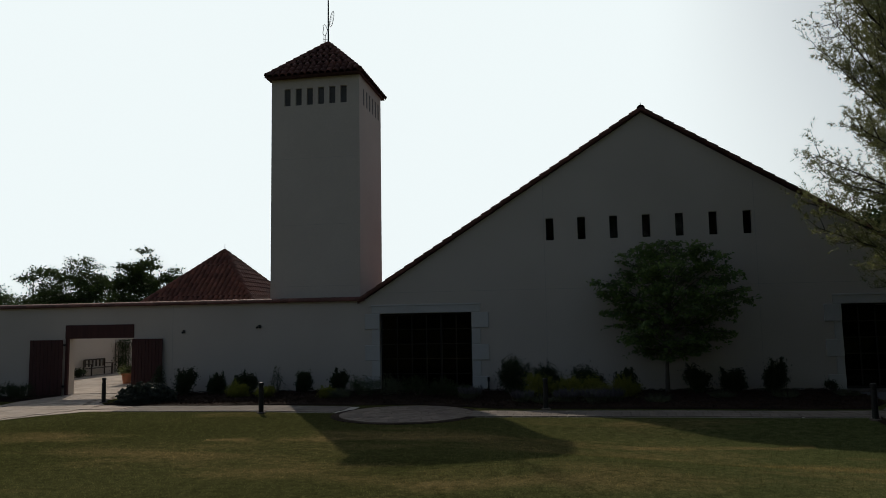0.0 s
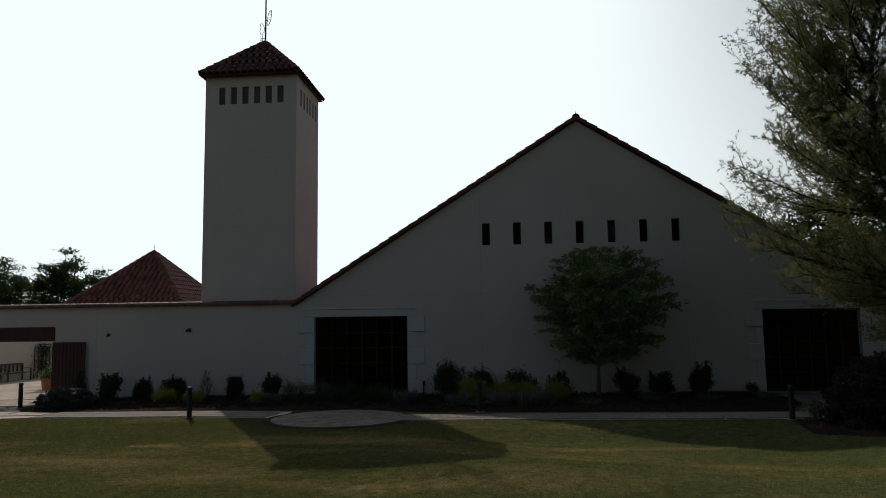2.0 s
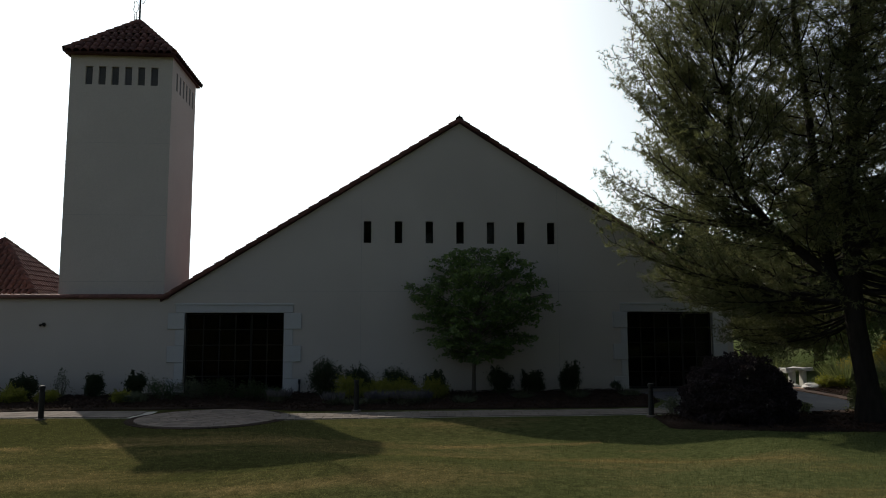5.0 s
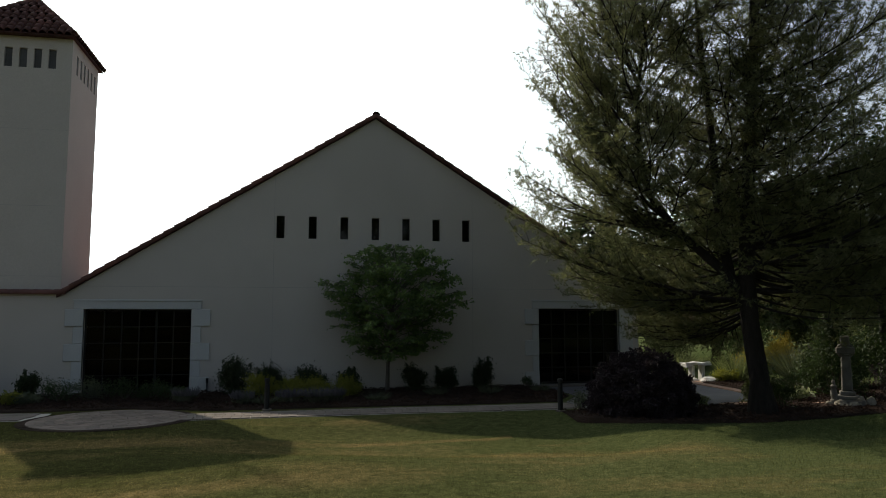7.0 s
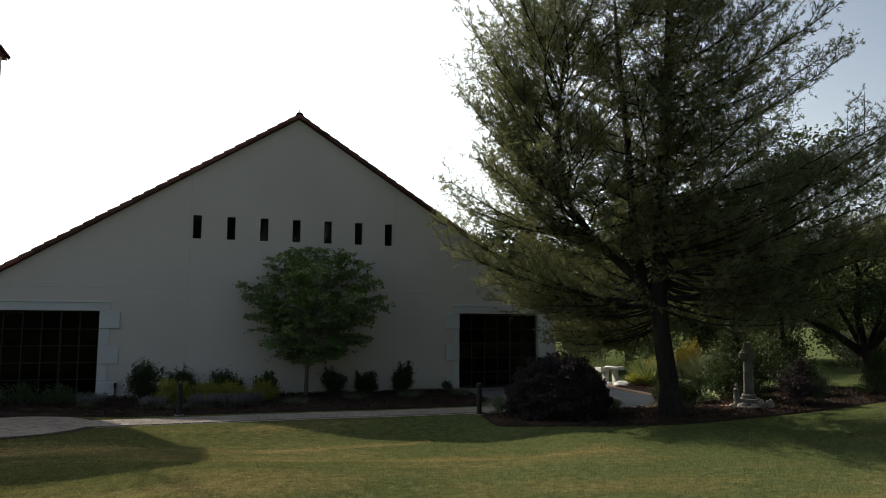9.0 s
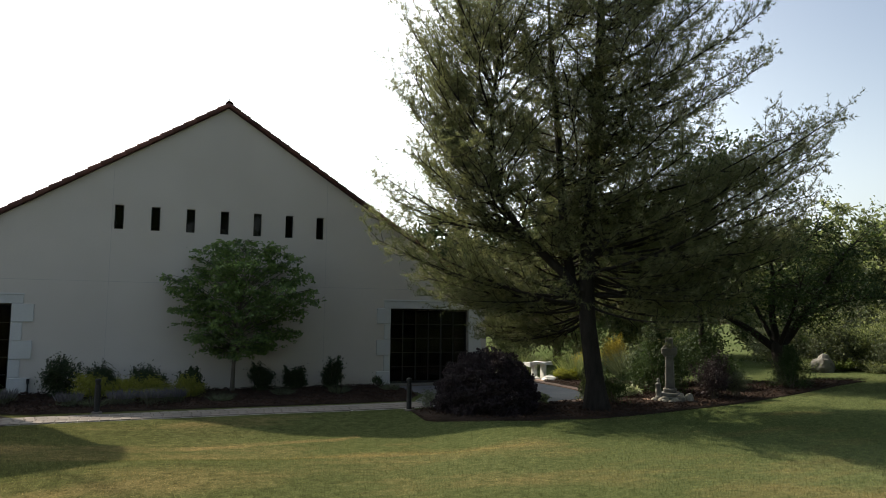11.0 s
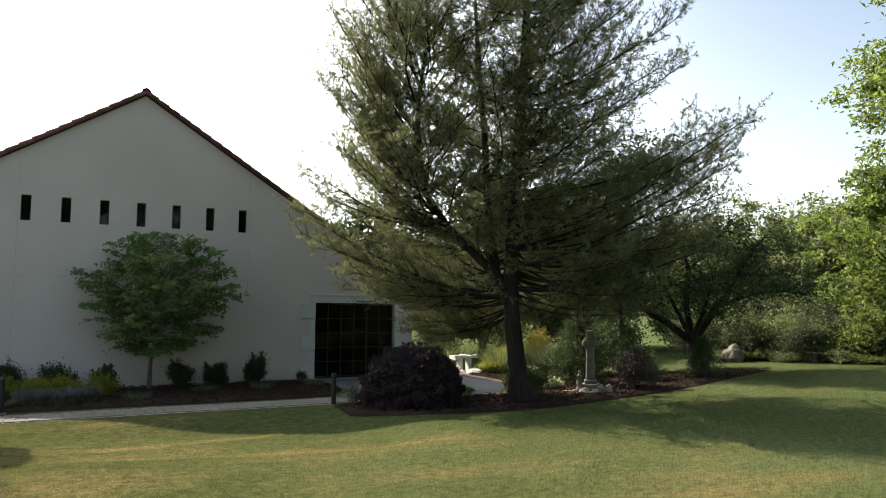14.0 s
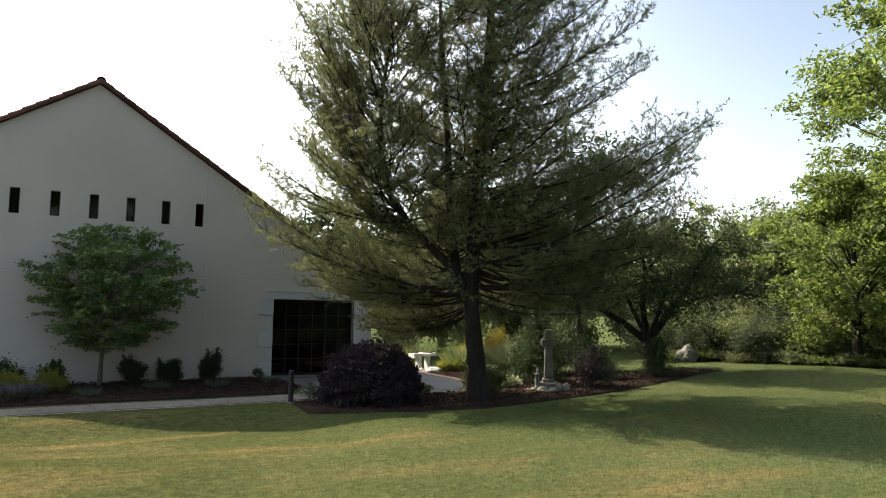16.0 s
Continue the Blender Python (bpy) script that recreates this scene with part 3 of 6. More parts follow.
def build_hall():
    hall = thing("parish_hall", (2.7, 26.2, 0), "cream stucco gabled hall with red clay tile verges", "building")
    wins = [(-0.79 + k * 1.1275, -0.79 + k * 1.1275 + 0.285, 5.357, 6.168) for k in range(7)]
    doors = [(-7.0, -3.565, 0.0, 2.835), (8.906, 12.155, 0.06, 2.876)]
    holes = wins + [(doors[0][0], doors[0][1], -0.3, doors[0][3]), (doors[1][0], doors[1][1], -0.3, doors[1][3])]
    part("front_wall", wall_with_holes(bmesh.new(), LEFT, RIGHT, Y0, Y0 + WALL, -0.3, PEAK[1], holes, [((PEAK[0], 0, PEAK[1]), (-SLOPE, 0, 1)), ((PEAK[0], 0, PEAK[1]), (SLOPE, 0, 1))]), STUCCO, hall)
    part("side_wall", box(bmesh.new(), LEFT, LEFT + WALL, Y0 + WALL, 50, -0.3, EAVE), STUCCO, hall)
    part("side_wall", box(bmesh.new(), RIGHT - WALL, RIGHT, Y0 + WALL, 50, -0.3, EAVE), STUCCO, hall)
    part("back_wall", prism(bmesh.new(), [(LEFT, -0.3), (RIGHT, -0.3), (RIGHT, EAVE), PEAK, (LEFT, EAVE)], 50, 50.4), STUCCO, hall)
    # added box of near-black surfaces, so the glass shows a dark room
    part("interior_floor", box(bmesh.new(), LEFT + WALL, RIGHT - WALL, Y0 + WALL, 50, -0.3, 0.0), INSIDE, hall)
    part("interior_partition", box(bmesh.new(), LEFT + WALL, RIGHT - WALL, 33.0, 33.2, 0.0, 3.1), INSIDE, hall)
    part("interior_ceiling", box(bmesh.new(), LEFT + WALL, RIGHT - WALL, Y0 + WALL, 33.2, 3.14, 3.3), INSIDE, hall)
    part("stoop", box(bmesh.new(), 8.7, 12.4, Y0 - 0.6, Y0 + 0.3, -0.1, 0.055, bevel=0.01), CONCRETE, hall, "pale concrete doorstep")
    for x0, x1, z0, z1 in doors:
        glazed_screen(x0 + 0.002, x1 - 0.002, z0, z1 - 0.002, Y0 + 0.16, 6, 5, hall)
    quoins(doors[0][0], doors[0][1], doors[0][3], hall, 0.58)
    quoins(doors[1][0], doors[1][1], doors[1][3], hall, 0.54, 0.54, 0.25)
    for x0, x1, z0, z1 in wins:
        w = part("slot_window", boxes((x0 + 0.002, x0 + 0.03, Y0 + 0.12, Y0 + 0.2, z0, z1), (x1 - 0.03, x1 - 0.002, Y0 + 0.12, Y0 + 0.2, z0, z1), (x0 + 0.03, x1 - 0.03, Y0 + 0.12, Y0 + 0.2, z1 - 0.03, z1 - 0.002), (x0 + 0.03, x1 - 0.03, Y0 + 0.12, Y0 + 0.2, z0 + 0.002, z0 + 0.03)), BRONZE, hall, "narrow dark slot window")
        part("pane", box(bmesh.new(), x0 + 0.03, x1 - 0.03, Y0 + 0.15, Y0 + 0.156, z0 + 0.03, z1 - 0.03), GLASS, w).visible_shadow = False
    # stucco control joints
    for x, za, zb in ((-0.86, 0.1, 7.55), (6.36, 0.1, 7.5)):
        part("control_joint", box(bmesh.new(), x - 0.006, x + 0.006, Y0 - 0.003, Y0 + 0.01, za, zb), JOINT, hall)
    part("control_joint", box(bmesh.new(), LEFT + 0.1, RIGHT - 0.1, Y0 - 0.004, Y0 + 0.01, 3.60, 3.612), JOINT, hall)
    part("conduit", boxes((-3.0, -2.96, Y0 - 0.12, Y0 - 0.07, 0.0, 0.46), (-3.02, -2.94, Y0 - 0.13, Y0 - 0.06, 0.34, 0.5)), BLACK, hall, "small black pipe on the wall")
    # roof slopes: wavy clay sheets on a deck, closed below
    for sgn, xe in ((-1, LEFT), (1, RIGHT)):
        bm = bmesh.new()
        xo = xe + sgn * 0.25
        zt = roof_z(xo)
        prism(bm, [(PEAK[0], PEAK[1] + 0.015), (xo, zt + 0.015), (xo, zt + 0.12), (PEAK[0], PEAK[1] + 0.12)], Y0 - 0.1, 50.5)
        part("roof_deck", bm, BEAM, hall, "red-brown painted verge board")
        ys = np.arange(Y0 + 0.1, 50.5, 0.065)
        v, f = [], []
        for i, y in enumerate(ys):
            h = 0.13 + 0.035 * math.cos(i * math.pi / 2)
            v += [(PEAK[0], y, PEAK[1] + h), (xo, y, zt + h)]
            if i:
                f.append((2 * i - 2, 2 * i - 1, 2 * i + 1, 2 * i))
        part("roof_slope", raw_mesh("roof_slope", v, f, TILE, True), TILE, hall, "wavy red clay tile roof")
    tile = barrel_tile("verge_tile", 0.46, 0.115)
    n = 29
    for sgn, xe in ((-1, LEFT - 0.2), (1, RIGHT + 0.2)):
        a, b = Vector((xe, Y0 - 0.075, roof_z(xe) + 0.1)), Vector((PEAK[0], Y0 - 0.075, PEAK[1] + 0.1))
        d = (b - a).normalized()
        nrm = Vector((-d.z, 0, d.x)) * (1 if d.x > 0 else -1)
        for k in range(n):
            p = a + (b - a) * (k / n)
            m = frame_of(p, d + nrm * -0.035, nrm + Vector((0, -0.55, 0))) @ Matrix.Rotation(radians(random.uniform(-2, 2)), 4, "Z")
            piece("verge_tile", tile, m, hall)
    ridge = barrel_tile("ridge_tile", 0.5, 0.15)
    for k in range(40):
        piece("ridge_tile", ridge, frame_of((PEAK[0], Y0 - 0.14 + k * 0.46, PEAK[1] + 0.1), (0, 1, -0.02), (0, 0, 1)), hall)
    part("ridge_spike", boxes((PEAK[0] - 0.012, PEAK[0] + 0.012, Y0, Y0 + 0.024, PEAK[1] + 0.2, PEAK[1] + 0.36)), WIRE, hall)


def pyramid_roof(owner, cx, cy, half, z0, rise, tw, exposure, faces_as_parts, fall=0.0):
    """Four slopes of barrel tiles with hip tiles; the slopes named are tile by tile, the others joined."""
    bm = bmesh.new()
    apex = (cx, cy, z0 + rise)
    cs = [(cx - half, cy - half, z0), (cx + half, cy - half, z0), (cx + half, cy + half, z0), (cx - half, cy + half, z0)]
    low = [bm.verts.new(c) for c in cs]
    lower = [bm.verts.new((c[0], c[1], c[2] - 0.035)) for c in cs]
    top = bm.verts.new(apex)
    for k in range(4):
        bm.faces.new((low[k], low[(k + 1) % 4], top))
        bm.faces.new((lower[k], lower[(k + 1) % 4], low[(k + 1) % 4], low[k]))
    bm.faces.new(lower[::-1])
    part("roof_deck", bm, BEAM, owner, "dark red-brown boarded eaves")
    tile = barrel_tile("roof_tile", exposure * 1.12, tw * 0.5)
    slope = math.hypot(half, rise)
    for k, (dx, dy) in enumerate(((0, -1), (1, 0), (0, 1), (-1, 0))):
        out, along = Vector((dx, dy, 0)), Vector((-dy, dx, 0))
        up = (-out * half + Vector((0, 0, rise))).normalized()
        nrm = (out * rise + Vector((0, 0, half))).normalized()
        base = Vector((cx, cy, z0)) + out * half
        joined_v, joined_f = [], []
        rows = int(slope / exposure)
        for r in range(rows):
            s = r * exposure - 0.05
            w = half * (1 - (s + 0.1) / slope)
            cols = int(2 * w / tw)
            for c in range(cols):
                u = (c - (cols - 1) / 2) * tw
                m = frame_of(base + along * u + up * s + nrm * 0.02, up - nrm * 0.05, nrm) @ Matrix.Rotation(radians(random.uniform(-1.5, 1.5)), 4, "Z")
                if k in faces_as_parts:
                    piece("roof_tile", tile, m, owner)
                else:
                    o = len(joined_v)
                    joined_v += [tuple(m @ v.co) for v in tile.vertices]
                    joined_f += [tuple(o + i for i in p.vertices) for p in tile.polygons]
        if joined_v:
            me = bpy.data.meshes.new("roof_slope")
            me.from_pydata(joined_v, [], joined_f)
            me.materials.append(TILE)
            tagged(part("roof_slope", me, TILE, owner), kind="stuff")
    hip = barrel_tile("hip_tile", 0.4, tw * 0.48)
    for c in cs:
        a, b = Vector(c) + Vector((0, 0, 0.05)), Vector(apex) + Vector((0, 0, 0.05))
        n = int((b - a).length / 0.35)
        out = (Vector(c) - Vector((cx, cy, z0))).normalized()
        for k in range(n):
            piece("hip_tile", hip, frame_of(a + (b - a) * (k / n), (b - a).normalized() + Vector((0, 0, -0.04)), out * 0.6 + Vector((0, 0, 1))), owner)


def build_tower():
    t = thing("bell_tower", (-9.7, 28.3, 0), "tall square stucco tower with a red tile pyramid roof", "tower")
    x0, x1, y0, y1, top = -11.52, -7.88, 26.62, 29.85, 12.3
    z0, z1 = 11.17, 11.86
    front = [(-10.98 + k * 0.466, -10.98 + k * 0.466 + 0.255, z0, z1) for k in range(6)]
    part("front_wall", wall_with_holes(bmesh.new(), x0, x1, y0, y0 + 0.3, -0.3, top, front), STUCCO, t)
    bm = wall_with_holes(bmesh.new(), y0 + 0.3, y1 - 0.3, -0.3, 0, -0.3, top, [(y0 + 0.52 + k * 0.44, y0 + 0.52 + k * 0.44 + 0.2, z0, z1) for k in range(6)])
    for v in bm.verts:
        v.co = Vector((x1 + v.co.y, v.co.x, v.co.z))
    part("side_wall", bm, STUCCO, t)
    part("side_wall", box(bmesh.new(), x0, x0 + 0.3, y0 + 0.3, y1 - 0.3, -0.3, top), STUCCO, t)
    part("back_wall", box(bmesh.new(), x0, x1, y1 - 0.3, y1, -0.3, top), STUCCO, t)
    part("belfry_floor", box(bmesh.new(), x0 + 0.3, x1 - 0.3, y0 + 0.3, y1 - 0.3, 10.6, 10.75), INSIDE, t)
    part("louvre_screen", boxes((x0 + 0.31, x1 - 0.31, y0 + 0.31, y0 + 0.33, 10.76, 12.2), (x1 - 0.33, x1 - 0.31, y0 + 0.34, y1 - 0.31, 10.76, 12.2)), BRONZE, t, "dark backing behind the belfry slots")
    for a, b, c, d in front:
        part("louvre", boxes((a + 0.002, b - 0.002, y0 + 0.09, y0 + 0.12, c, d - 0.002)), LOUVRE, t, "dark louvre set in the slot")
    for k in range(6):
        y = y0 + 0.52 + k * 0.44
        part("louvre", boxes((x1 - 0.05, x1 - 0.02, y + 0.002, y + 0.198, z0, z1 - 0.002)), LOUVRE, t)
    for z in (3.95, 6.35, 9.0):
        part("control_joint", box(bmesh.new(), x0 + 0.02, x1 - 0.02, y0 - 0.002, y0 + 0.01, z, z + 0.01), JOINT, t)
    pyramid_roof(t, (x0 + x1) / 2, (y0 + y1) / 2, 1.93, 12.30, 1.93, 0.27, 0.3, (0, 1))
    ax, ay, az = (x0 + x1) / 2, (y0 + y1) / 2, 14.30
    v = thing("weather_vane", (ax, ay, az), "thin black mast with wire vane and mesh aerial", "weather vane")
    tube_part("mast", [(ax, ay, az - 0.1), (ax, ay, az + 3.2)], [0.036, 0.024], BLACK, v, 8)
    ring = [(ax + 0.17 + 0.075 * math.cos(a) + 0.06 * math.sin(a), ay - 0.05, az + 1.03 + 0.34 * math.sin(a)) for a in np.linspace(0, 2 * math.pi, 25)]
    aerial = tube_part("mesh_aerial", ring, [0.012] * 25, WIRE, v, 5, "leaf-shaped wire mesh")
    for k in range(-4, 5):
        z = az + 1.03 + k * 0.07
        h = 0.075 * math.sqrt(max(0, 1 - (k / 4.8) ** 2))
        c = ax + 0.17 + 0.06 * k * 0.07 / 0.34
        tube_part("wire", [(c - h, ay - 0.05, z - 0.02), (c + h, ay - 0.05, z + 0.02)], [0.006] * 2, WIRE, aerial, 4)
    tube_part("bracket", [(ax, ay, az + 0.93), (ax + 0.11, ay - 0.05, az + 0.93)], [0.014] * 2, BLACK, v, 5)
    bird = [(-0.05, 0.62), (-0.1, 0.74), (-0.17, 0.84), (-0.24, 0.78), (-0.2, 0.68), (-0.22, 0.58), (-0.25, 0.48), (-0.21, 0.38), (-0.14, 0.36), (-0.07, 0.46), (-0.05, 0.62)]
    tube_part("vane_outline", [(ax + x, ay, az + z) for x, z in bird], [0.013] * len(bird), WIRE, v, 5, "bent wire outline figure")
    for x in (-0.19, -0.12):
        tube_part("vane_leg", [(ax + x, ay, az + 0.38), (ax + x - 0.01, ay, az + 0.2), (ax + x, ay, az + 0.02)], [0.01] * 3, WIRE, v, 5)
    for z in (0.16, 0.06):
        tube_part("vane_foot", [(ax - 0.22, ay, az + z + 0.02), (ax - 0.02, ay, az + z)], [0.011] * 2, WIRE, v, 5)


def build_garden_wall():
    w = thing("wall_garden", (-19, 26.2, 0), "long cream stucco garden wall with red tile coping", "wall", kind="structure")
    gx0, gx1 = -19.93, -17.1
    part("wall_body", wall_with_holes(bmesh.new(), -34.0, LEFT, Y0, Y0 + WALL, -0.6, 3.33, [(gx0, gx1, -0.6, 2.08)]), STUCCO, w)
    part("gate_beam", box(bmesh.new(), gx0 - 0.13, gx1 + 0.06, Y0 - 0.05, Y0 + WALL + 0.03, 2.08, 2.62, bevel=0.015), BEAM, w, "heavy red-brown timber lintel")
    part("gate_post", box(bmesh.new(), gx0 - 0.11, gx0 + 0.02, Y0 - 0.045, Y0 + 0.06, -0.3, 2.076, bevel=0.01), BEAM, w)
    part("control_joint", box(bmesh.new(), -15.39, -15.375, Y0 - 0.003, Y0 + 0.01, -0.2, 3.3), JOINT, w)
    tile = barrel_tile("coping_tile", 0.36, 0.11)
    for k in range(80):
        x = -34.0 + 0.165 + k * 0.33
        if x > LEFT - 0.1:
            break
        piece("coping_tile", tile, frame_of((x - 0.16, Y0 - 0.06, 3.385), (1, 0, -0.03), (0, -0.5, 1)), w)
        piece("coping_tile", tile, frame_of((x - 0.16, Y0 + 0.2, 3.40), (1, 0, -0.03), (0, 0.2, 1)), w)
    part("coping_bed", box(bmesh.new(), -34, LEFT + 0.02, Y0 - 0.12, Y0 + WALL + 0.1, 3.332, 3.392), TILE, w)
    for k, (xa, xb) in enumerate(((-21.55, -20.07), (-17.02, -15.72))):
        g = thing("gate_leaf", ((xa + xb) / 2, 26.0, -0.2), "open red-brown boarded gate leaf folded against the wall", "gate", "gate leaves")
        n = 9
        bw = (xb - xa) / n
        for i in range(n):
            part("board", box(bmesh.new(), xa + i * bw + 0.004, xa + (i + 1) * bw - 0.004, 26.03, 26.07, -0.22, 2.04, bevel=0.006), BEAM, g)
        for z in (0.1, 0.9, 1.75):
            part("rail", box(bmesh.new(), xa + 0.03, xb - 0.03, 26.071, 26.11, z, z + 0.14, bevel=0.006), BEAM, g)
        for z in (0.16, 1.8):
            part("hinge", box(bmesh.new(), *((xb - 0.02, xb + 0.06) if k == 0 else (xa - 0.06, xa + 0.02)), 26.075, 26.19, z, z + 0.07), BLACK, g)
        part("stop", boxes((xa + 0.3, xa + 0.38, 26.11, 26.199, 0.9, 1.04)), BLACK, g)
    for x, z, two in ((-14.9, 2.3, False), (-11.76, 2.45, True)):
        lamp = thing("wall_lamp", (x, Y0, z), "small dark security lamp fixed on the wall", "wall lamp", "wall lamps")
        part("bracket", box(bmesh.new(), x - 0.045, x + 0.045, Y0 - 0.05, Y0, z - 0.05, z + 0.05, bevel=0.008), BLACK, lamp)
        for dx in ((-0.065, 0.065) if two else (0.0,)):
            bm = lathe(bmesh.new(), [(0.022, 0), (0.036, 0.03), (0.044, 0.09), (0.04, 0.094)], sides=10)
            bmesh.ops.transform(bm, matrix=Matrix.Translation((x + dx, Y0 - 0.045, z - 0.01)) @ Matrix.Rotation(radians(115), 4, "X"), verts=bm.verts)
            part("lamp_head", bm, BLACK, lamp)


def build_pavilion():
    p = thing("courtyard_pavilion", (-18.7, 37, 0), "square pavilion with steep red tile pyramid roof", "building")
    part("wall_body", boxes((-21.9, -15.5, 33.8, 34.1, -0.3, 3.0), (-21.9, -21.6, 34.1, 40.2, -0.3, 3.0), (-15.8, -15.5, 34.1, 40.2, -0.3, 3.0), (-21.6, -15.8, 39.9, 40.2, -0.3, 3.0)), STUCCO, p)
    pyramid_roof(p, -18.71, 37.0, 3.75, 2.98, 3.6, 0.28, 0.36, (0,))
    tube_part("finial", [(-18.71, 37.0, 6.5), (-18.71, 37.0, 7.0)], [0.02, 0.008], WIRE, p, 6)


build_hall()
build_tower()
build_garden_wall()
build_pavilion()


# ---- plants ----
def ellipsoid_points(rng, n, centre, rx, ry, rz, hollow=0.45, rough=0.25):
    d = unit(rng.normal(size=(n, 3)))
    r = rng.uniform(hollow ** 3, 1, n) ** (1 / 3)
    bump = 1 + rough * np.sin(d[:, 0] * 5.1 + rng.uniform(0, 6)) * np.sin(d[:, 1] * 4.3 + rng.uniform(0, 6)) + rough * 0.8 * np.sin(d[:, 2] * 6 + d[:, 0] * 3 + rng.uniform(0, 6))
    return np.array(centre) + d * (r * bump)[:, None] * np.array([rx, ry, rz])


def shrub(name, x, y, w, h, leaf, material, label, seed, n=1500, kind="round", category="shrub", group="", deep=None):
    """A bush: a few stems from the ground and a mass of leaves; round, upright or spreading."""
    rng = np.random.default_rng(seed)
    z = ground_z(x) + 0.02
    s = thing(name, (x, y, z), label, category, group)
    d = deep or w
    tips = []
    for k in range(6):
        a = 2 * math.pi * k / 6 + rng.uniform(-0.4, 0.4)
        top = (x + 0.3 * w * math.cos(a), y + 0.3 * d * math.sin(a), z + h * rng.uniform(0.55, 0.8))
        tips.append(top)
        tube_part("stem", [(x + 0.03 * math.cos(a), y + 0.03 * math.sin(a), z - 0.06), ((x + top[0]) / 2, (y + top[1]) / 2, z + h * 0.35), top], [0.018, 0.012, 0.005], BARK2, s, 5)
    if kind == "upright":
        t = rng.uniform(0, 1, n) ** 0.8
        r = np.sqrt(rng.uniform(0.1, 1, n)) * (0.5 * (1 - t) ** 0.7 + 0.05) * (1 + 0.25 * np.sin(t * 17 + rng.uniform(0, 6, n)))
        a = rng.uniform(0, 2 * math.pi, n)
        r *= 1 + 0.45 * np.sin(a * 3 + seed) * np.sin(t * 9 + seed)
        t = np.minimum(t * (1 + 0.22 * np.sin(a * 4 + seed * 2) * (r < 0.3)), 1.15)
        p = np.stack([x + r * w * np.cos(a), y + r * d * np.sin(a), z + 0.04 + t * h], axis=1)
    elif kind == "dome":
        v = unit(rng.normal(size=(n, 3)))
        v[:, 2] = np.abs(v[:, 2])
        az = np.arctan2(v[:, 1], v[:, 0])
        lump = 1 + 0.05 * np.sin(az * 3 + seed) * (1 - v[:, 2]) + 0.05 * np.sin(az * 7 + v[:, 2] * 17) + 0.05 * np.sin(v[:, 2] * 23 - az * 5) + 0.03 * np.sin(v[:, 0] * 19 + v[:, 1] * 13)
        r = rng.uniform(0.72, 1.0, n) ** 0.6 * lump
        low = np.maximum(0, 0.35 - v[:, 2])
        p = np.stack([x + v[:, 0] * r * w / 2 * (1 - low * 0.2), y + v[:, 1] * r * d / 2 * (1 - low * 0.2), z + 0.03 + v[:, 2] * r * h * 0.97], axis=1)
    else:
        clumps = ellipsoid_points(rng, 22, (x, y, z + h * 0.5), w * 0.36, d * 0.36, h * 0.36, 0.3)
        p = clumps[rng.integers(0, 22, n)] + rng.normal(size=(n, 3)) * np.array([w * 0.11, d * 0.11, h * 0.12])
        tips = rng.integers(0, 22, 14)
        shoots = rng.uniform(0, 1, n) < 0.12
        k = shoots.sum()
        top = clumps[tips[rng.integers(0, 14, k)]]
        g = rng.uniform(0, 1, k)[:, None]
        p[shoots] = top + (top - np.array([x, y, z + h * 0.2])) * g * 0.42 + np.array([0, 0, 0.16 * h]) * g + rng.normal(size=(k, 3)) * 0.03 * w
    p[:, 2] = np.maximum(p[:, 2], z + 0.01)
    part("foliage", leaf_mesh("foliage", p, leaf, material, rng, 0.45, 0.2), material, s)
    return s


def grass_clump(name, x, y, w, h, material, label, seed, n=500, category="ornamental grass", width=0.012):
    rng = np.random.default_rng(seed)
    z = ground_z(x)
    s = thing(name, (x, y, z), label, category)
    a, r = rng.uniform(0, 2 * math.pi, n), np.sqrt(rng.uniform(0, 1, n))
    b = np.stack([x + 0.22 * w * r * np.cos(a), y + 0.22 * w * r * np.sin(a), np.full(n, z)], axis=1)
    d = np.stack([np.cos(a) * r * w / h * 0.9, np.sin(a) * r * w / h * 0.9, np.ones(n)], axis=1)
    part("foliage", spike_mesh("foliage", b, d, h, width, material, rng, 2, 0.12), material, s)
    return s


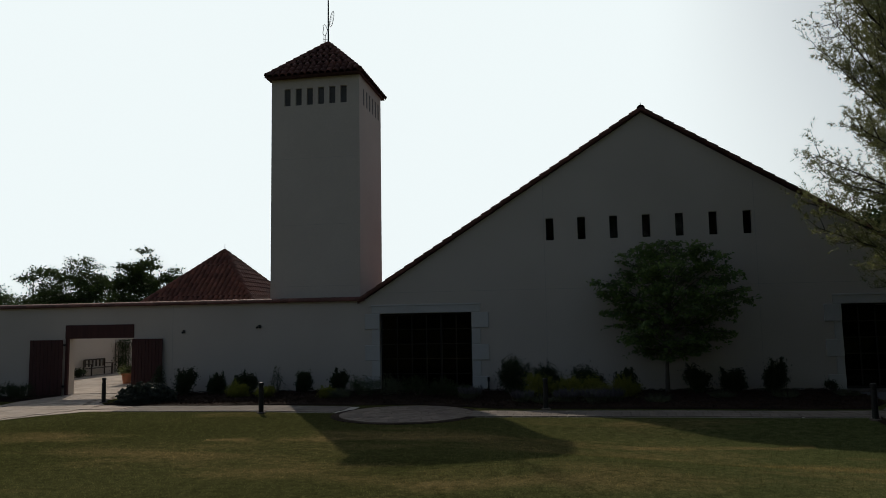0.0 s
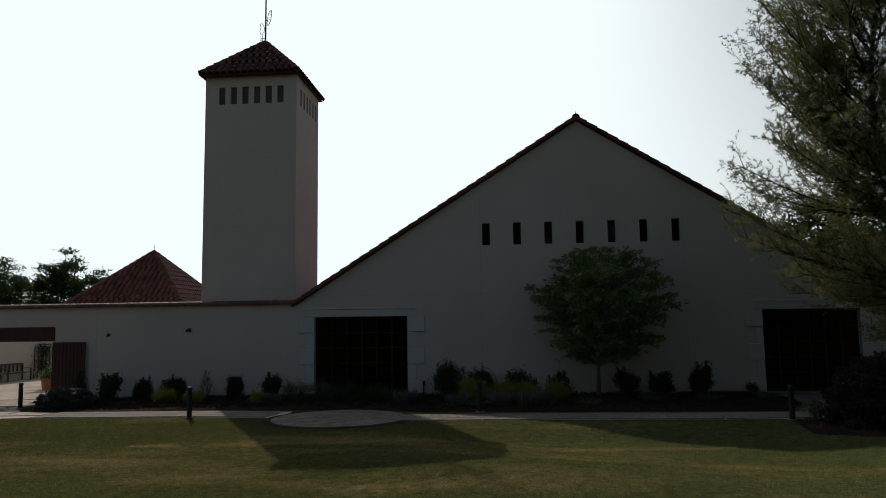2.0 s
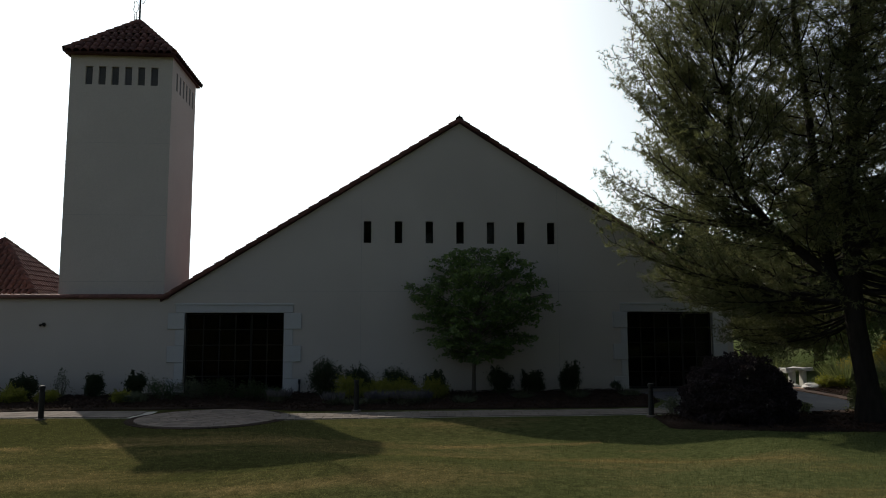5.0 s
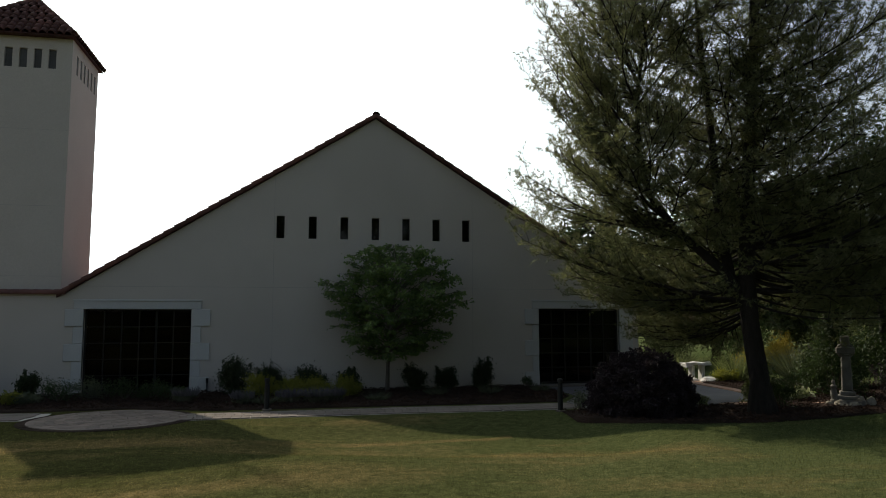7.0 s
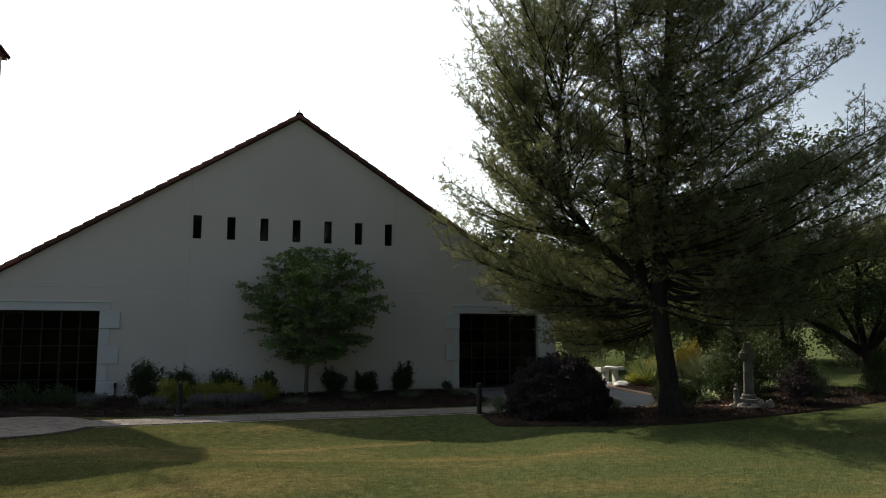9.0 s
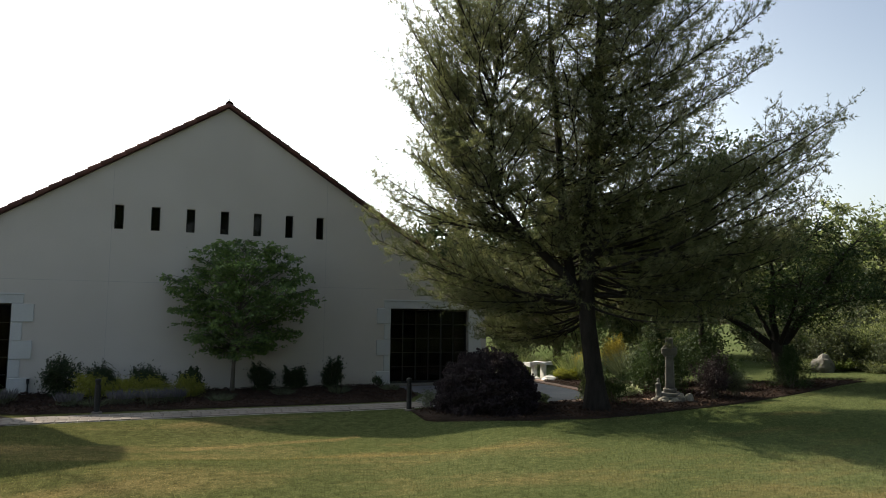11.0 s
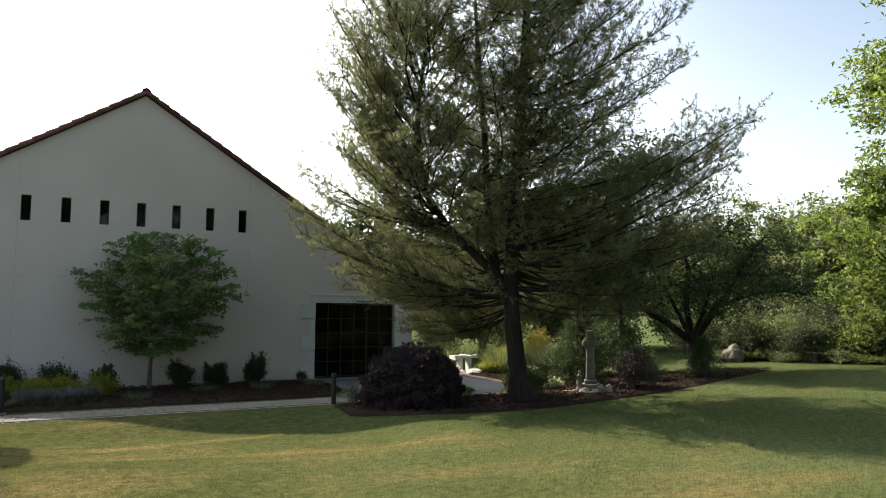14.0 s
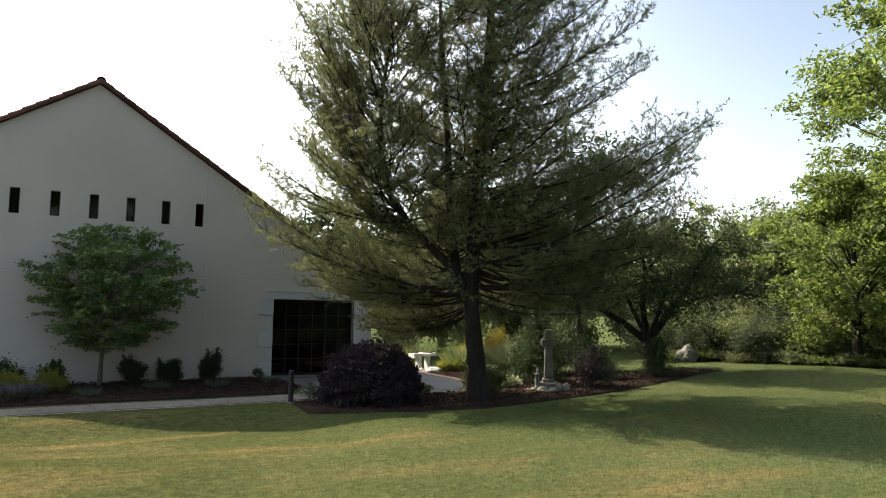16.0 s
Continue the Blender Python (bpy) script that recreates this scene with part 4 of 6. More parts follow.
def tree(name, x, y, h, spread, trunk_h, trunk_r, leaf, n, material, bark, label, seed, limbs=9, flat=0.75, clumps=46, lean=(0, 0), category="tree", group="", up=0.5, low=0.0, clump_r=0.16, sub=4, tight=0.55, hollow=0.5):
    """A broad-leaved tree: tapering trunk, limbs with twigs reaching clumps of leaves."""
    rng = np.random.default_rng(seed)
    z = ground_z(x)
    t = thing(name, (x, y, z), label, category, group)
    top = Vector((x + lean[0] * h, y + lean[1] * h, z + h * 0.8))
    base = Vector((x, y, z - 0.1))
    steps = 7
    spine = [base.lerp(top, k / steps) + Vector((rng.normal() * 0.04, rng.normal() * 0.04, 0)) * (k * h / 8) for k in range(steps + 1)]
    tube_part("trunk", spine, [trunk_r * (1.35 if k == 0 else 1.0) * (1 - 0.85 * k / steps) + 0.01 for k in range(steps + 1)], bark, t, 9)
    ch = h - trunk_h
    cz = z + trunk_h + ch * 0.5 - low
    centre = np.array([x + lean[0] * h * 0.7, y + lean[1] * h * 0.7, cz])
    cl = ellipsoid_points(rng, clumps, centre, spread * 0.86, spread * 0.86, ch * 0.47 * (1 if flat > 0.65 else 0.9), hollow, 0.2)
    order = np.argsort(rng.uniform(size=clumps))
    for i in order[:limbs]:
        c = Vector(cl[i])
        k = min(max((c.z - z) / h * 0.7, trunk_h / h * 0.7), 0.75)
        start = base.lerp(top, k / 0.8 * 0.8)
        mid = start.lerp(c, 0.5) + Vector((0, 0, -0.04 * h if c.z < start.z + 1 else 0.03 * h))
        r = trunk_r * 0.42 * (1 - k)
        tube_part("limb", [start, start.lerp(mid, 0.5) + Vector((0, 0, 0.03)), mid, mid.lerp(c, 0.6), c], [r + 0.012, r * 0.8 + 0.01, r * 0.55 + 0.008, r * 0.3 + 0.006, 0.006], bark, t, 6)
    subs = (cl[:, None, :] + rng.normal(size=(clumps, sub, 3)) * spread * clump_r * np.array([1, 1, 0.6])).reshape(-1, 3)
    # twigs, joined
    tv, tf = [], []
    for i in range(len(subs)):
        a = Vector(cl[i // sub])
        vs, fs = tube([a, a.lerp(Vector(subs[i]), 0.6) + Vector((0, 0, 0.04)), Vector(subs[i])], [0.014, 0.009, 0.004], 4)
        o = len(tv)
        tv += [tuple(q) for q in vs]
        tf += [tuple(o + j for j in q) if q[2] != q[3] else tuple(o + j for j in q[:3]) for q in fs]
    me = bpy.data.meshes.new("twigs")
    me.from_pydata(tv, [], tf)
    me.materials.append(bark)
    tagged(part("branchwork", me, bark, t), kind="stuff")
    weight = rng.uniform(0.4, 1.0, len(subs))
    pick = rng.choice(len(subs), n, p=weight / weight.sum())
    p = subs[pick] + rng.normal(size=(n, 3)) * spread * clump_r * tight * np.array([1, 1, flat * 0.75])
    part("crown", leaf_mesh("crown", p, leaf, material, rng, 0.5, up), material, t)
    return t


def pine_tree():
    """A white pine with three leaders: limbs end on an uneven crown outline and carry side branches, twigs and needle tufts."""
    rng = np.random.default_rng(11)
    x, y, z, H = 11.9, 17.15, 0.0, 17.0
    t = thing("pine_tree", (x, y, z), "tall white pine with dark forked trunk and feathery needles", "tree")
    away, right = Vector((0.571, 0.821, 0)), Vector((0.821, -0.571, 0))

    def stem(h):
        return Vector((x - 0.34 * float(smooth_step(h / 3.0)) + 0.5 * float(smooth_step((h - 3) / 9)), y - 0.1 * h / 6, z + h))

    def along(pts, f):
        q = f * (len(pts) - 1)
        i = int(min(q, len(pts) - 2))
        return pts[i].lerp(pts[i + 1], q - i), (pts[i + 1] - pts[i]).normalized()

    hs = np.linspace(0, H, 22)
    tube_part("trunk", [stem(h) - Vector((0, 0, 0.12 if h == 0 else 0)) for h in hs], [0.25 * (1 - 0.93 * (h / H) ** 0.9) + 0.02 + 0.16 * max(0, 1 - h / 0.5) for h in hs], BARK, t, 14)
    o = Vector((x - 0.3, y, z))
    leader_l = [stem(2.8), o - right * 0.55 - away * 0.25 + Vector((0, 0, 3.7)), o - right * 1.75 - away * 0.4 + Vector((0, 0, 4.9)), o - right * 2.4 - away * 0.5 + Vector((0, 0, 5.9)), o - right * 2.62 - away * 0.5 + Vector((0, 0, 7.2)), o - right * 2.6 - away * 0.5 + Vector((0, 0, 8.8)), o - right * 2.35 - away * 0.4 + Vector((0, 0, 10.4)), o - right * 2.5 - away * 0.3 + Vector((0, 0, 12.6))]
    tube_part("leader", leader_l, [0.15, 0.125, 0.105, 0.09, 0.075, 0.06, 0.045, 0.02], BARK, t, 8)
    leader_m = [stem(2.7), o - right * 0.42 + Vector((0, 0, 3.6)), o - right * 0.62 + away * 0.1 + Vector((0, 0, 5.0)), o - right * 0.75 + away * 0.3 + Vector((0, 0, 7.5)), o - right * 1.0 + away * 0.6 + Vector((0, 0, 10.5)), o - right * 1.1 + away * 0.8 + Vector((0, 0, 13.0))]
    tube_part("leader", leader_m, [0.17, 0.15, 0.13, 0.1, 0.07, 0.025], BARK, t, 8)

    reach_h = [2.4, 3.3, 4.2, 5.7, 7.2, 7.9, 8.4, 9.0, 10.0, 11.4, 14.0, 17.2]
    reach_l = [3.0, 4.4, 5.2, 6.1, 6.2, 6.2, 6.2, 6.3, 6.4, 6.1, 4.8, 1.2]
    reach_r = [3.2, 4.6, 5.4, 6.0, 6.0, 5.8, 3.7, 4.0, 4.8, 4.2, 3.4, 1.0]
    reach_n = [0.9, 1.2, 1.4, 1.6, 1.7, 1.7, 1.7, 1.7, 1.7, 1.7, 1.6, 0.8]
    reach_f = [3.6, 4.6, 5.2, 5.6, 5.6, 5.5, 5.4, 5.2, 4.9, 4.5, 3.5, 1.0]

    def reach(h, c, s):
        """c: share to the right, s: share away."""
        a = float(np.interp(h, reach_h, reach_r if c > 0 else reach_l))
        b = float(np.interp(h, reach_h, reach_f if s > 0 else reach_n))
        return a * c * c + b * s * s

    bases, dirs = [], []
    tw_v, tw_f = [], []

    def add_tube(pts, rr):
        vs, fs = tube(pts, rr, 4)
        k = len(tw_v)
        tw_v.extend(tuple(q) for q in vs)
        tw_f.extend(tuple(k + j for j in q) if q[2] != q[3] else tuple(k + j for j in q[:3]) for q in fs)

    def tufts(pts, first, gap, size):
        """Needle tufts on short shoots all along a branch."""
        total = sum((b - a).length for a, b in zip(pts, pts[1:]))
        m = max(3, int(total * (1 - first) / gap))
        f = first + (1 - first) * (np.arange(m) + rng.uniform(size=m)) / m
        f[-1] = 1.0
        P, D = np.zeros((m, 3)), np.zeros((m, 3))
        for i, g in enumerate(f):
            a, d = along(pts, float(g))
            P[i], D[i] = a, d
        shoot = unit(D * rng.uniform(0.3, 1.1, (m, 1)) + rng.normal(size=(m, 3)) * np.array([0.62, 0.62, 0.42]) + np.array([0, 0, 0.22]))
        ln = size * rng.uniform(0.35, 1.25, m)
        for g in (0.4, 0.7, 1.0):
            bases.append(P + shoot * (ln * g)[:, None] + rng.normal(size=(m, 3)) * 0.012)
            dirs.append(shoot + np.array([0, 0, 0.15]))

    def limb(start, tip, r0, bare, sag):
        """A limb from start to tip; sag bends it below the straight line first."""
        n = 8
        d = tip - start
        length = d.length
        flat = Vector((d.x, d.y, 0))
        side = Vector((-flat.y, flat.x, 0)).normalized()
        bend, wave = rng.normal() * 0.06 * length, rng.uniform(0, 6)
        pts = []
        for k in range(n + 1):
            f = k / n
            p = start.lerp(tip, f) + Vector((0, 0, -sag * length * math.sin(math.pi * f ** 0.85)))
            p += side * bend * math.sin(math.pi * f) + side * 0.05 * length ** 0.5 * math.sin(wave + f * 7)
            pts.append(p)
        tube_part("limb", pts, [r0 * (1 - 0.9 * k / n) + 0.005 for k in range(n + 1)], BARK, t, 6)
        tufts(pts, max(bare, 0.45), 0.1, 0.3)
        m = int(length * (1 - bare) / 0.19) + 2
        for i in range(m):
            f = bare + (1 - bare) * (i + rng.uniform()) / m
            a, fwd = along(pts, f)
            lat = Vector((-fwd.y, fwd.x, 0)).normalized() * (1 if i % 2 else -1)
            dd = (fwd * rng.uniform(0.35, 1.0) + lat * rng.uniform(0.3, 1.1) + Vector((0, 0, rng.uniform(-0.55, 0.95)))).normalized()
            ln = (0.62 + 0.16 * length * (1.12 - f)) * rng.uniform(0.5, 1.3)
            mid = a + dd * ln * 0.5 + Vector((0, 0, -0.03 * ln))
            end = a + dd * ln + Vector((0, 0, 0.14 * ln))
            add_tube([a, mid, end], [0.012, 0.008, 0.003])
            tufts([a, mid, end], 0.2, 0.085, 0.32)

    count = 280
    for i in range(count):
        u = (i + rng.uniform()) / count
        ht = 2.9 + 13.6 * u ** 1.35
        az = i * 2.39996 + rng.normal() * 0.25
        c, s = math.cos(az), math.sin(az)
        if (s < -0.3 and ht < 5.5 and i % 3) or (ht < 7.0 and c < 0.4 and (i // 2) % 5 < (3 if s > 0.3 else 2)) or (c > 0.5 and i % 6 == 0):
            continue
        L = reach(ht, c, s) * rng.choice([1.0, 0.94, 0.78, 0.55], p=[0.25, 0.25, 0.25, 0.25])
        slope = float(np.interp(ht, [2.4, 3.5, 4.5, 6, 8, 11, 15], [-0.22, -0.05, 0.08, 0.2, 0.3, 0.42, 0.8])) + rng.normal() * 0.06
        tip = stem(ht) + (right * c + away * s) * L
        hs0 = max(2.45, ht - slope * L)
        start = stem(hs0)
        if c < -0.35 and s < 0.5 and ht > 6.0:
            f = min(max((hs0 - 2.8) / 9.8, 0.3), 0.95)
            start = along(leader_l, f)[0]
        elif c < 0.35 and i % 2 and ht > 5.0:
            start = along(leader_m, min(max((hs0 - 2.7) / 10.3, 0.2), 0.95))[0]
        limb(start, tip, 0.012 + 0.004 * L, 0.12 if ht > 5 else 0.3, 0.05 + 0.05 * rng.uniform())
    for i in range(15):
        ht = 6.0 + 6.8 * (i + rng.uniform()) / 15
        s = rng.uniform(-0.3, 0.4)
        start = along(leader_l, min(max((ht - 4.6) / 9.8, 0.25), 0.9))[0]
        limb(start, stem(ht) - right * reach(ht, -1.0, 0.0) * rng.uniform(0.72, 0.92) + away * s * 5.0, 0.026, 0.12, 0.06)
    for i in range(36):
        ht = 5.6 + 6.8 * (i + rng.uniform()) / 36
        az = i * 2.39996 + rng.normal() * 0.3
        start = along(leader_l if i % 2 else leader_m, min(max((ht - 0.9 - 2.8) / 9.8, 0.25), 0.95))[0]
        tip = start + (right * math.cos(az) + away * math.sin(az) * 0.6) * rng.uniform(1.4, 2.8) + Vector((0, 0, rng.uniform(0.5, 1.3)))
        limb(start, tip, 0.02, 0.1, 0.05)
    # the long bough reaching out over the lawn, and sweeping ones above the doorway and the yard
    for c, s, L, ht, h0 in ((0.97, -0.2, 6.2, 7.7, 4.6), (0.97, 0.0, 6.0, 7.2, 4.4), (0.98, 0.1, 6.3, 7.3, 4.3), (0.95, -0.3, 5.9, 6.4, 3.8), (0.9, 0.35, 6.0, 5.2, 3.2), (0.99, 0.0, 5.6, 4.4, 3.2), (-0.98, -0.1, 6.4, 5.5, 2.9), (-0.95, 0.25, 6.3, 6.1, 3.2), (-0.97, -0.2, 6.0, 4.7, 3.0), (-0.9, 0.4, 5.6, 4.0, 3.0), (-0.8, 0.6, 5.2, 3.1, 2.9), (-0.6, 0.8, 5.0, 2.2, 2.7), (-0.75, 0.65, 4.2, 1.9, 2.5), (-0.5, 0.85, 4.4, 1.9, 2.6), (-0.95, 0.2, 4.3, 3.3, 2.8), (0.9, 0.2, 4.6, 2.7, 3.1), (0.85, -0.3, 3.6, 2.5, 2.9),
                           (-0.9, -0.1, 5.2, 3.7, 3.3), (-0.85, 0.3, 4.6, 3.0, 3.0), (-0.97, 0.0, 4.8, 3.2, 3.1), (-0.9, -0.2, 5.6, 4.3, 3.2), (-0.8, 0.55, 3.9, 1.95, 2.6), (-0.85, 0.45, 3.7, 2.1, 2.7), (-0.7, 0.7, 3.6, 1.8, 2.6), (-0.9, 0.35, 3.5, 2.3, 2.7)):
        limb(stem(h0), stem(ht) + (right * c + away * s) * L, 0.05 if ht > 3.5 else 0.03, 0.28 if ht > 3.5 else 0.14, 0.07)
    me = bpy.data.meshes.new("branchlets")
    me.from_pydata(tw_v, [], tw_f)
    me.materials.append(BARK)
    tagged(part("branchwork", me, BARK, t), kind="stuff")
    b, d = np.concatenate(bases), unit(np.concatenate(dirs))
    part("crown", spike_mesh("crown", b, d, 0.12, 0.0145, L_PINE, rng, 8, 0.8), L_PINE, t)


def twig_mesh(rows, material):
    """Many thin tubes in one mesh, from rows of (points, radii)."""
    tv, tf = [], []
    for pts, rr in rows:
        vs, fs = tube(pts, rr, 4)
        o = len(tv)
        tv += [tuple(q) for q in vs]
        tf += [tuple(o + j for j in q) if q[2] != q[3] else tuple(o + j for j in q[:3]) for q in fs]
    me = bpy.data.meshes.new("branchwork")
    me.from_pydata(tv, [], tf)
    me.materials.append(material)
    return me


def layered_tree(x, y, label, seed):
    """A young tree whose branches hold their leaves in flat, drooping sprays, one above the other."""
    rng = np.random.default_rng(seed)
    z = ground_z(x)
    t = thing("young_tree", (x, y, z), label, "tree")
    top = Vector((x + 0.35, y, z + 4.5))
    spine = [Vector((x, y, z - 0.1)), Vector((x + 0.02, y, z + 0.8)), Vector((x + 0.05, y, z + 1.6)), Vector((x + 0.16, y + 0.05, z + 2.6)), Vector((x + 0.28, y, z + 3.6)), top]
    tube_part("trunk", spine, [0.085, 0.06, 0.056, 0.042, 0.028, 0.008], BARK2, t, 9)
    hs, rs = [1.3, 1.75, 2.4, 3.2, 3.8, 4.4, 4.9, 5.3], [1.25, 1.7, 2.1, 2.4, 2.35, 2.0, 1.4, 0.5]
    leaves, rows = [], []
    count = 96
    for i in range(count):
        u = (i + 0.5) / count
        ht = 1.35 + 3.75 * u + rng.normal() * 0.15
        az = i * 2.39996 + rng.normal() * 0.3
        L = float(np.interp(ht, hs, rs)) * rng.uniform(0.64, 1.05)
        out = Vector((math.cos(az), math.sin(az), 0))
        h0 = max(1.25, ht - L * float(np.interp(ht, [1.4, 2.2, 3.5, 5.0], [0.05, 0.25, 0.5, 0.9])))
        k = min((h0 + 0.1) / 4.6 * 5, 4.99)
        s = spine[int(k)].lerp(spine[int(k) + 1], k - int(k))
        e = Vector((x + 0.2, y, z + ht)) + out * L
        pts = [s, s.lerp(e, 0.35) + Vector((0, 0, 0.1 * L)), s.lerp(e, 0.7) + Vector((0, 0, 0.1 * L)), e]
        tube_part("limb", pts, [0.018, 0.013, 0.009, 0.003], BARK2, t, 5)
        lat = Vector((-out.y, out.x, 0))
        for j in range(int(5 + 4 * L)):
            f = rng.uniform(0.3, 1.0)
            q = f * 3
            a = pts[int(min(q, 2))].lerp(pts[int(min(q, 2)) + 1], q - int(min(q, 2)))
            d = (lat * rng.choice((-1, 1)) * rng.uniform(0.4, 1.0) + out * rng.uniform(0.2, 1.0) + Vector((0, 0, rng.uniform(-0.3, 0.3)))).normalized()
            ln = rng.uniform(0.25, 0.62)
            b = a + d * ln + Vector((0, 0, -0.08 * ln))
            rows.append(([a, a.lerp(b, 0.5) + Vector((0, 0, 0.02)), b], [0.006, 0.004, 0.002]))
            m = int(rng.integers(8, 18))
            g = rng.uniform(0.25, 1.08, m)[:, None]
            leaves.append(np.array(a) + (np.array(b) - np.array(a)) * g + rng.normal(size=(m, 3)) * np.array([0.08, 0.08, 0.04]) - np.array([0, 0, 0.03]))
    tagged(part("branchwork", twig_mesh(rows, BARK2), BARK2, t), kind="stuff")
    part("crown", leaf_mesh("crown", np.concatenate(leaves), 0.15, L_YOUNG, rng, 0.48, 0.6), L_YOUNG, t)


def spreading_tree(x, y, label, seed):
    """A low forked tree whose long limbs arch outwards and carry small leaves."""
    rng = np.random.default_rng(seed)
    z = ground_z(x)
    t = thing("dark_spreading_tree", (x, y, z), label, "tree")
    right, away = Vector((0.669, -0.743, 0)), Vector((0.743, 0.669, 0))

    def at(r, d, h):
        return Vector((x, y, z)) + right * r + away * d + Vector((0, 0, h))

    tube_part("trunk", [at(0.1, 0, -0.1), at(0, 0, 0.35), at(-0.18, 0, 1.0), at(-0.3, 0, 1.5)], [0.42, 0.3, 0.27, 0.24], BARK, t, 10)
    limbs = [[(-0.25, 0, 1.2), (-1.1, -0.1, 1.9), (-2.2, -0.3, 2.6), (-3.1, -0.5, 3.7), (-4.3, -0.8, 4.2), (-5.4, -1.0, 4.2)],
             [(-0.2, 0, 1.2), (0.25, 0.1, 1.8), (0.8, 0.2, 2.6), (1.5, 0.2, 3.8), (2.1, 0.3, 4.8), (2.6, 0.3, 5.3)],
             [(-0.25, 0, 1.4), (-0.4, 0.2, 2.6), (-0.3, 0.4, 4.0), (-0.5, 0.5, 5.2), (-0.4, 0.6, 6.2)],
             [(-0.3, 0, 1.4), (-1.0, 0.5, 2.9), (-1.8, 0.9, 4.3), (-2.4, 1.2, 5.6)],
             [(-0.2, 0, 1.3), (0.2, -0.8, 2.3), (0.5, -1.7, 3.2), (0.6, -2.5, 3.6)],
             [(-0.2, 0, 1.3), (0.6, 0.9, 2.5), (1.6, 1.8, 3.6), (2.6, 2.4, 4.2)],
             [(0.8, 0.2, 2.6), (1.9, -0.2, 3.0), (3.0, -0.5, 3.2), (3.8, -0.7, 3.0)],
             [(-2.2, -0.3, 2.6), (-2.9, -1.0, 2.9), (-3.6, -1.8, 2.9)],
             [(-3.1, -0.5, 3.7), (-3.6, 0.2, 4.9), (-4.2, 0.6, 5.6)],
             [(-0.3, 0.4, 4.0), (0.6, 0.2, 5.0), (1.3, 0.2, 5.8)]]
    rows, leaves = [], []
    for n, pts in enumerate(limbs):
        P = [at(*p) for p in pts]
        r0 = 0.15 if n < 3 else 0.1 if n < 6 else 0.06
        tube_part("limb", P, [r0 * (1 - 0.88 * k / (len(P) - 1)) + 0.006 for k in range(len(P))], BARK, t, 7)
        for j in range(int(8 * len(P))):
            q = rng.uniform(0.3, 1.0) * (len(P) - 1)
            i = int(min(q, len(P) - 2))
            a = P[i].lerp(P[i + 1], q - i)
            d = Vector(rng.normal(size=3) * np.array([1, 1, 0.55]) + np.array([0, 0, 0.25])).normalized()
            ln = rng.uniform(0.6, 2.0)
            b = a + d * ln
            rows.append(([a, a.lerp(b, 0.5) + Vector((0, 0, 0.05)), b], [0.02, 0.012, 0.004]))
            for k in range(4):
                e = a.lerp(b, rng.uniform(0.4, 1.0))
                m = int(rng.integers(9, 20))
                leaves.append(np.array(e) + rng.normal(size=(m, 3)) * np.array([0.25, 0.25, 0.13]))
    tagged(part("branchwork", twig_mesh(rows, BARK), BARK, t), kind="stuff")
    part("crown", leaf_mesh("crown", np.concatenate(leaves), 0.125, L_DARK, rng, 0.5, 0.5), L_DARK, t)


pine_tree()
layered_tree(3.05, 25.0, "young round-headed tree with tiered mid-green leaves in the bed", 21)

# shrubs along the wall
ROW = [(-14.15, 25.1, 0.85, 0.92), (-12.95, 25.15, 0.68, 0.70), (-11.85, 25.2, 0.85, 0.78), (-9.6, 25.15, 0.66, 0.68), (-8.25, 25.0, 0.75, 0.75), (-1.95, 24.9, 1.25, 1.10), (-0.72, 25.2, 1.15, 0.85), (0.42, 25.2, 1.2, 0.95), (1.75, 24.9, 0.85, 0.78), (4.0, 25.1, 0.95, 0.85), (5.2, 25.3, 0.8, 0.72)]
for i, (x, y, w, h) in enumerate(ROW):
    shrub("evergreen_shrub", x, y, w, h, 0.08, L_YEW, "dark green clipped evergreen shrub by the wall", 100 + i, 4500, "round", group="shrubs along the wall")
shrub("tall_evergreen_shrub", 6.42, 25.1, 0.85, 1.12, 0.08, L_YEW, "taller pointed dark evergreen shrub by the wall", 130, 4000)
shrub("sparse_shrub", -10.65, 25.2, 0.75, 0.85, 0.05, L_DARK, "thin wispy dark shrub by the wall", 131, 500, "upright")
shrub("gate_shrub", -14.9, 24.5, 0.8, 0.95, 0.06, L_YEW, "dark shrub beside the gate leaf", 132, 1500, "upright")
shrub("spreading_blue_spruce", -14.3, 22.75, 2.1, 0.66, 0.09, L_BLUE, "low spreading blue-green spruce by the walk", 133, 8000, "dome", deep=1.5)
shrub("edge_shrub", -20.9, 24.6, 1.2, 0.6, 0.07, L_YEW, "low dark shrub by the gate", 134, 1500)
shrub("edge_shrub", -22.3, 24.9, 1.3, 0.7, 0.07, L_YEW, "low dark shrub by the gate", 135, 1500)
for i, (x, y, w, h) in enumerate([(-11.6, 24.0, 0.85, 0.48), (-10.4, 23.7, 0.7, 0.42), (-8.0, 23.3, 0.7, 0.38), (-1.05, 23.7, 1.15, 0.74), (-0.05, 23.4, 1.05, 0.66), (0.75, 23.7, 1.2, 0.76), (1.6, 23.5, 0.9, 0.62)]):
    shrub("lime_shrub", x, y, w, h, 0.065, L_LIME, "low yellow-green mounded shrub in the mulch", 150 + i, 3200, group="lime shrubs")
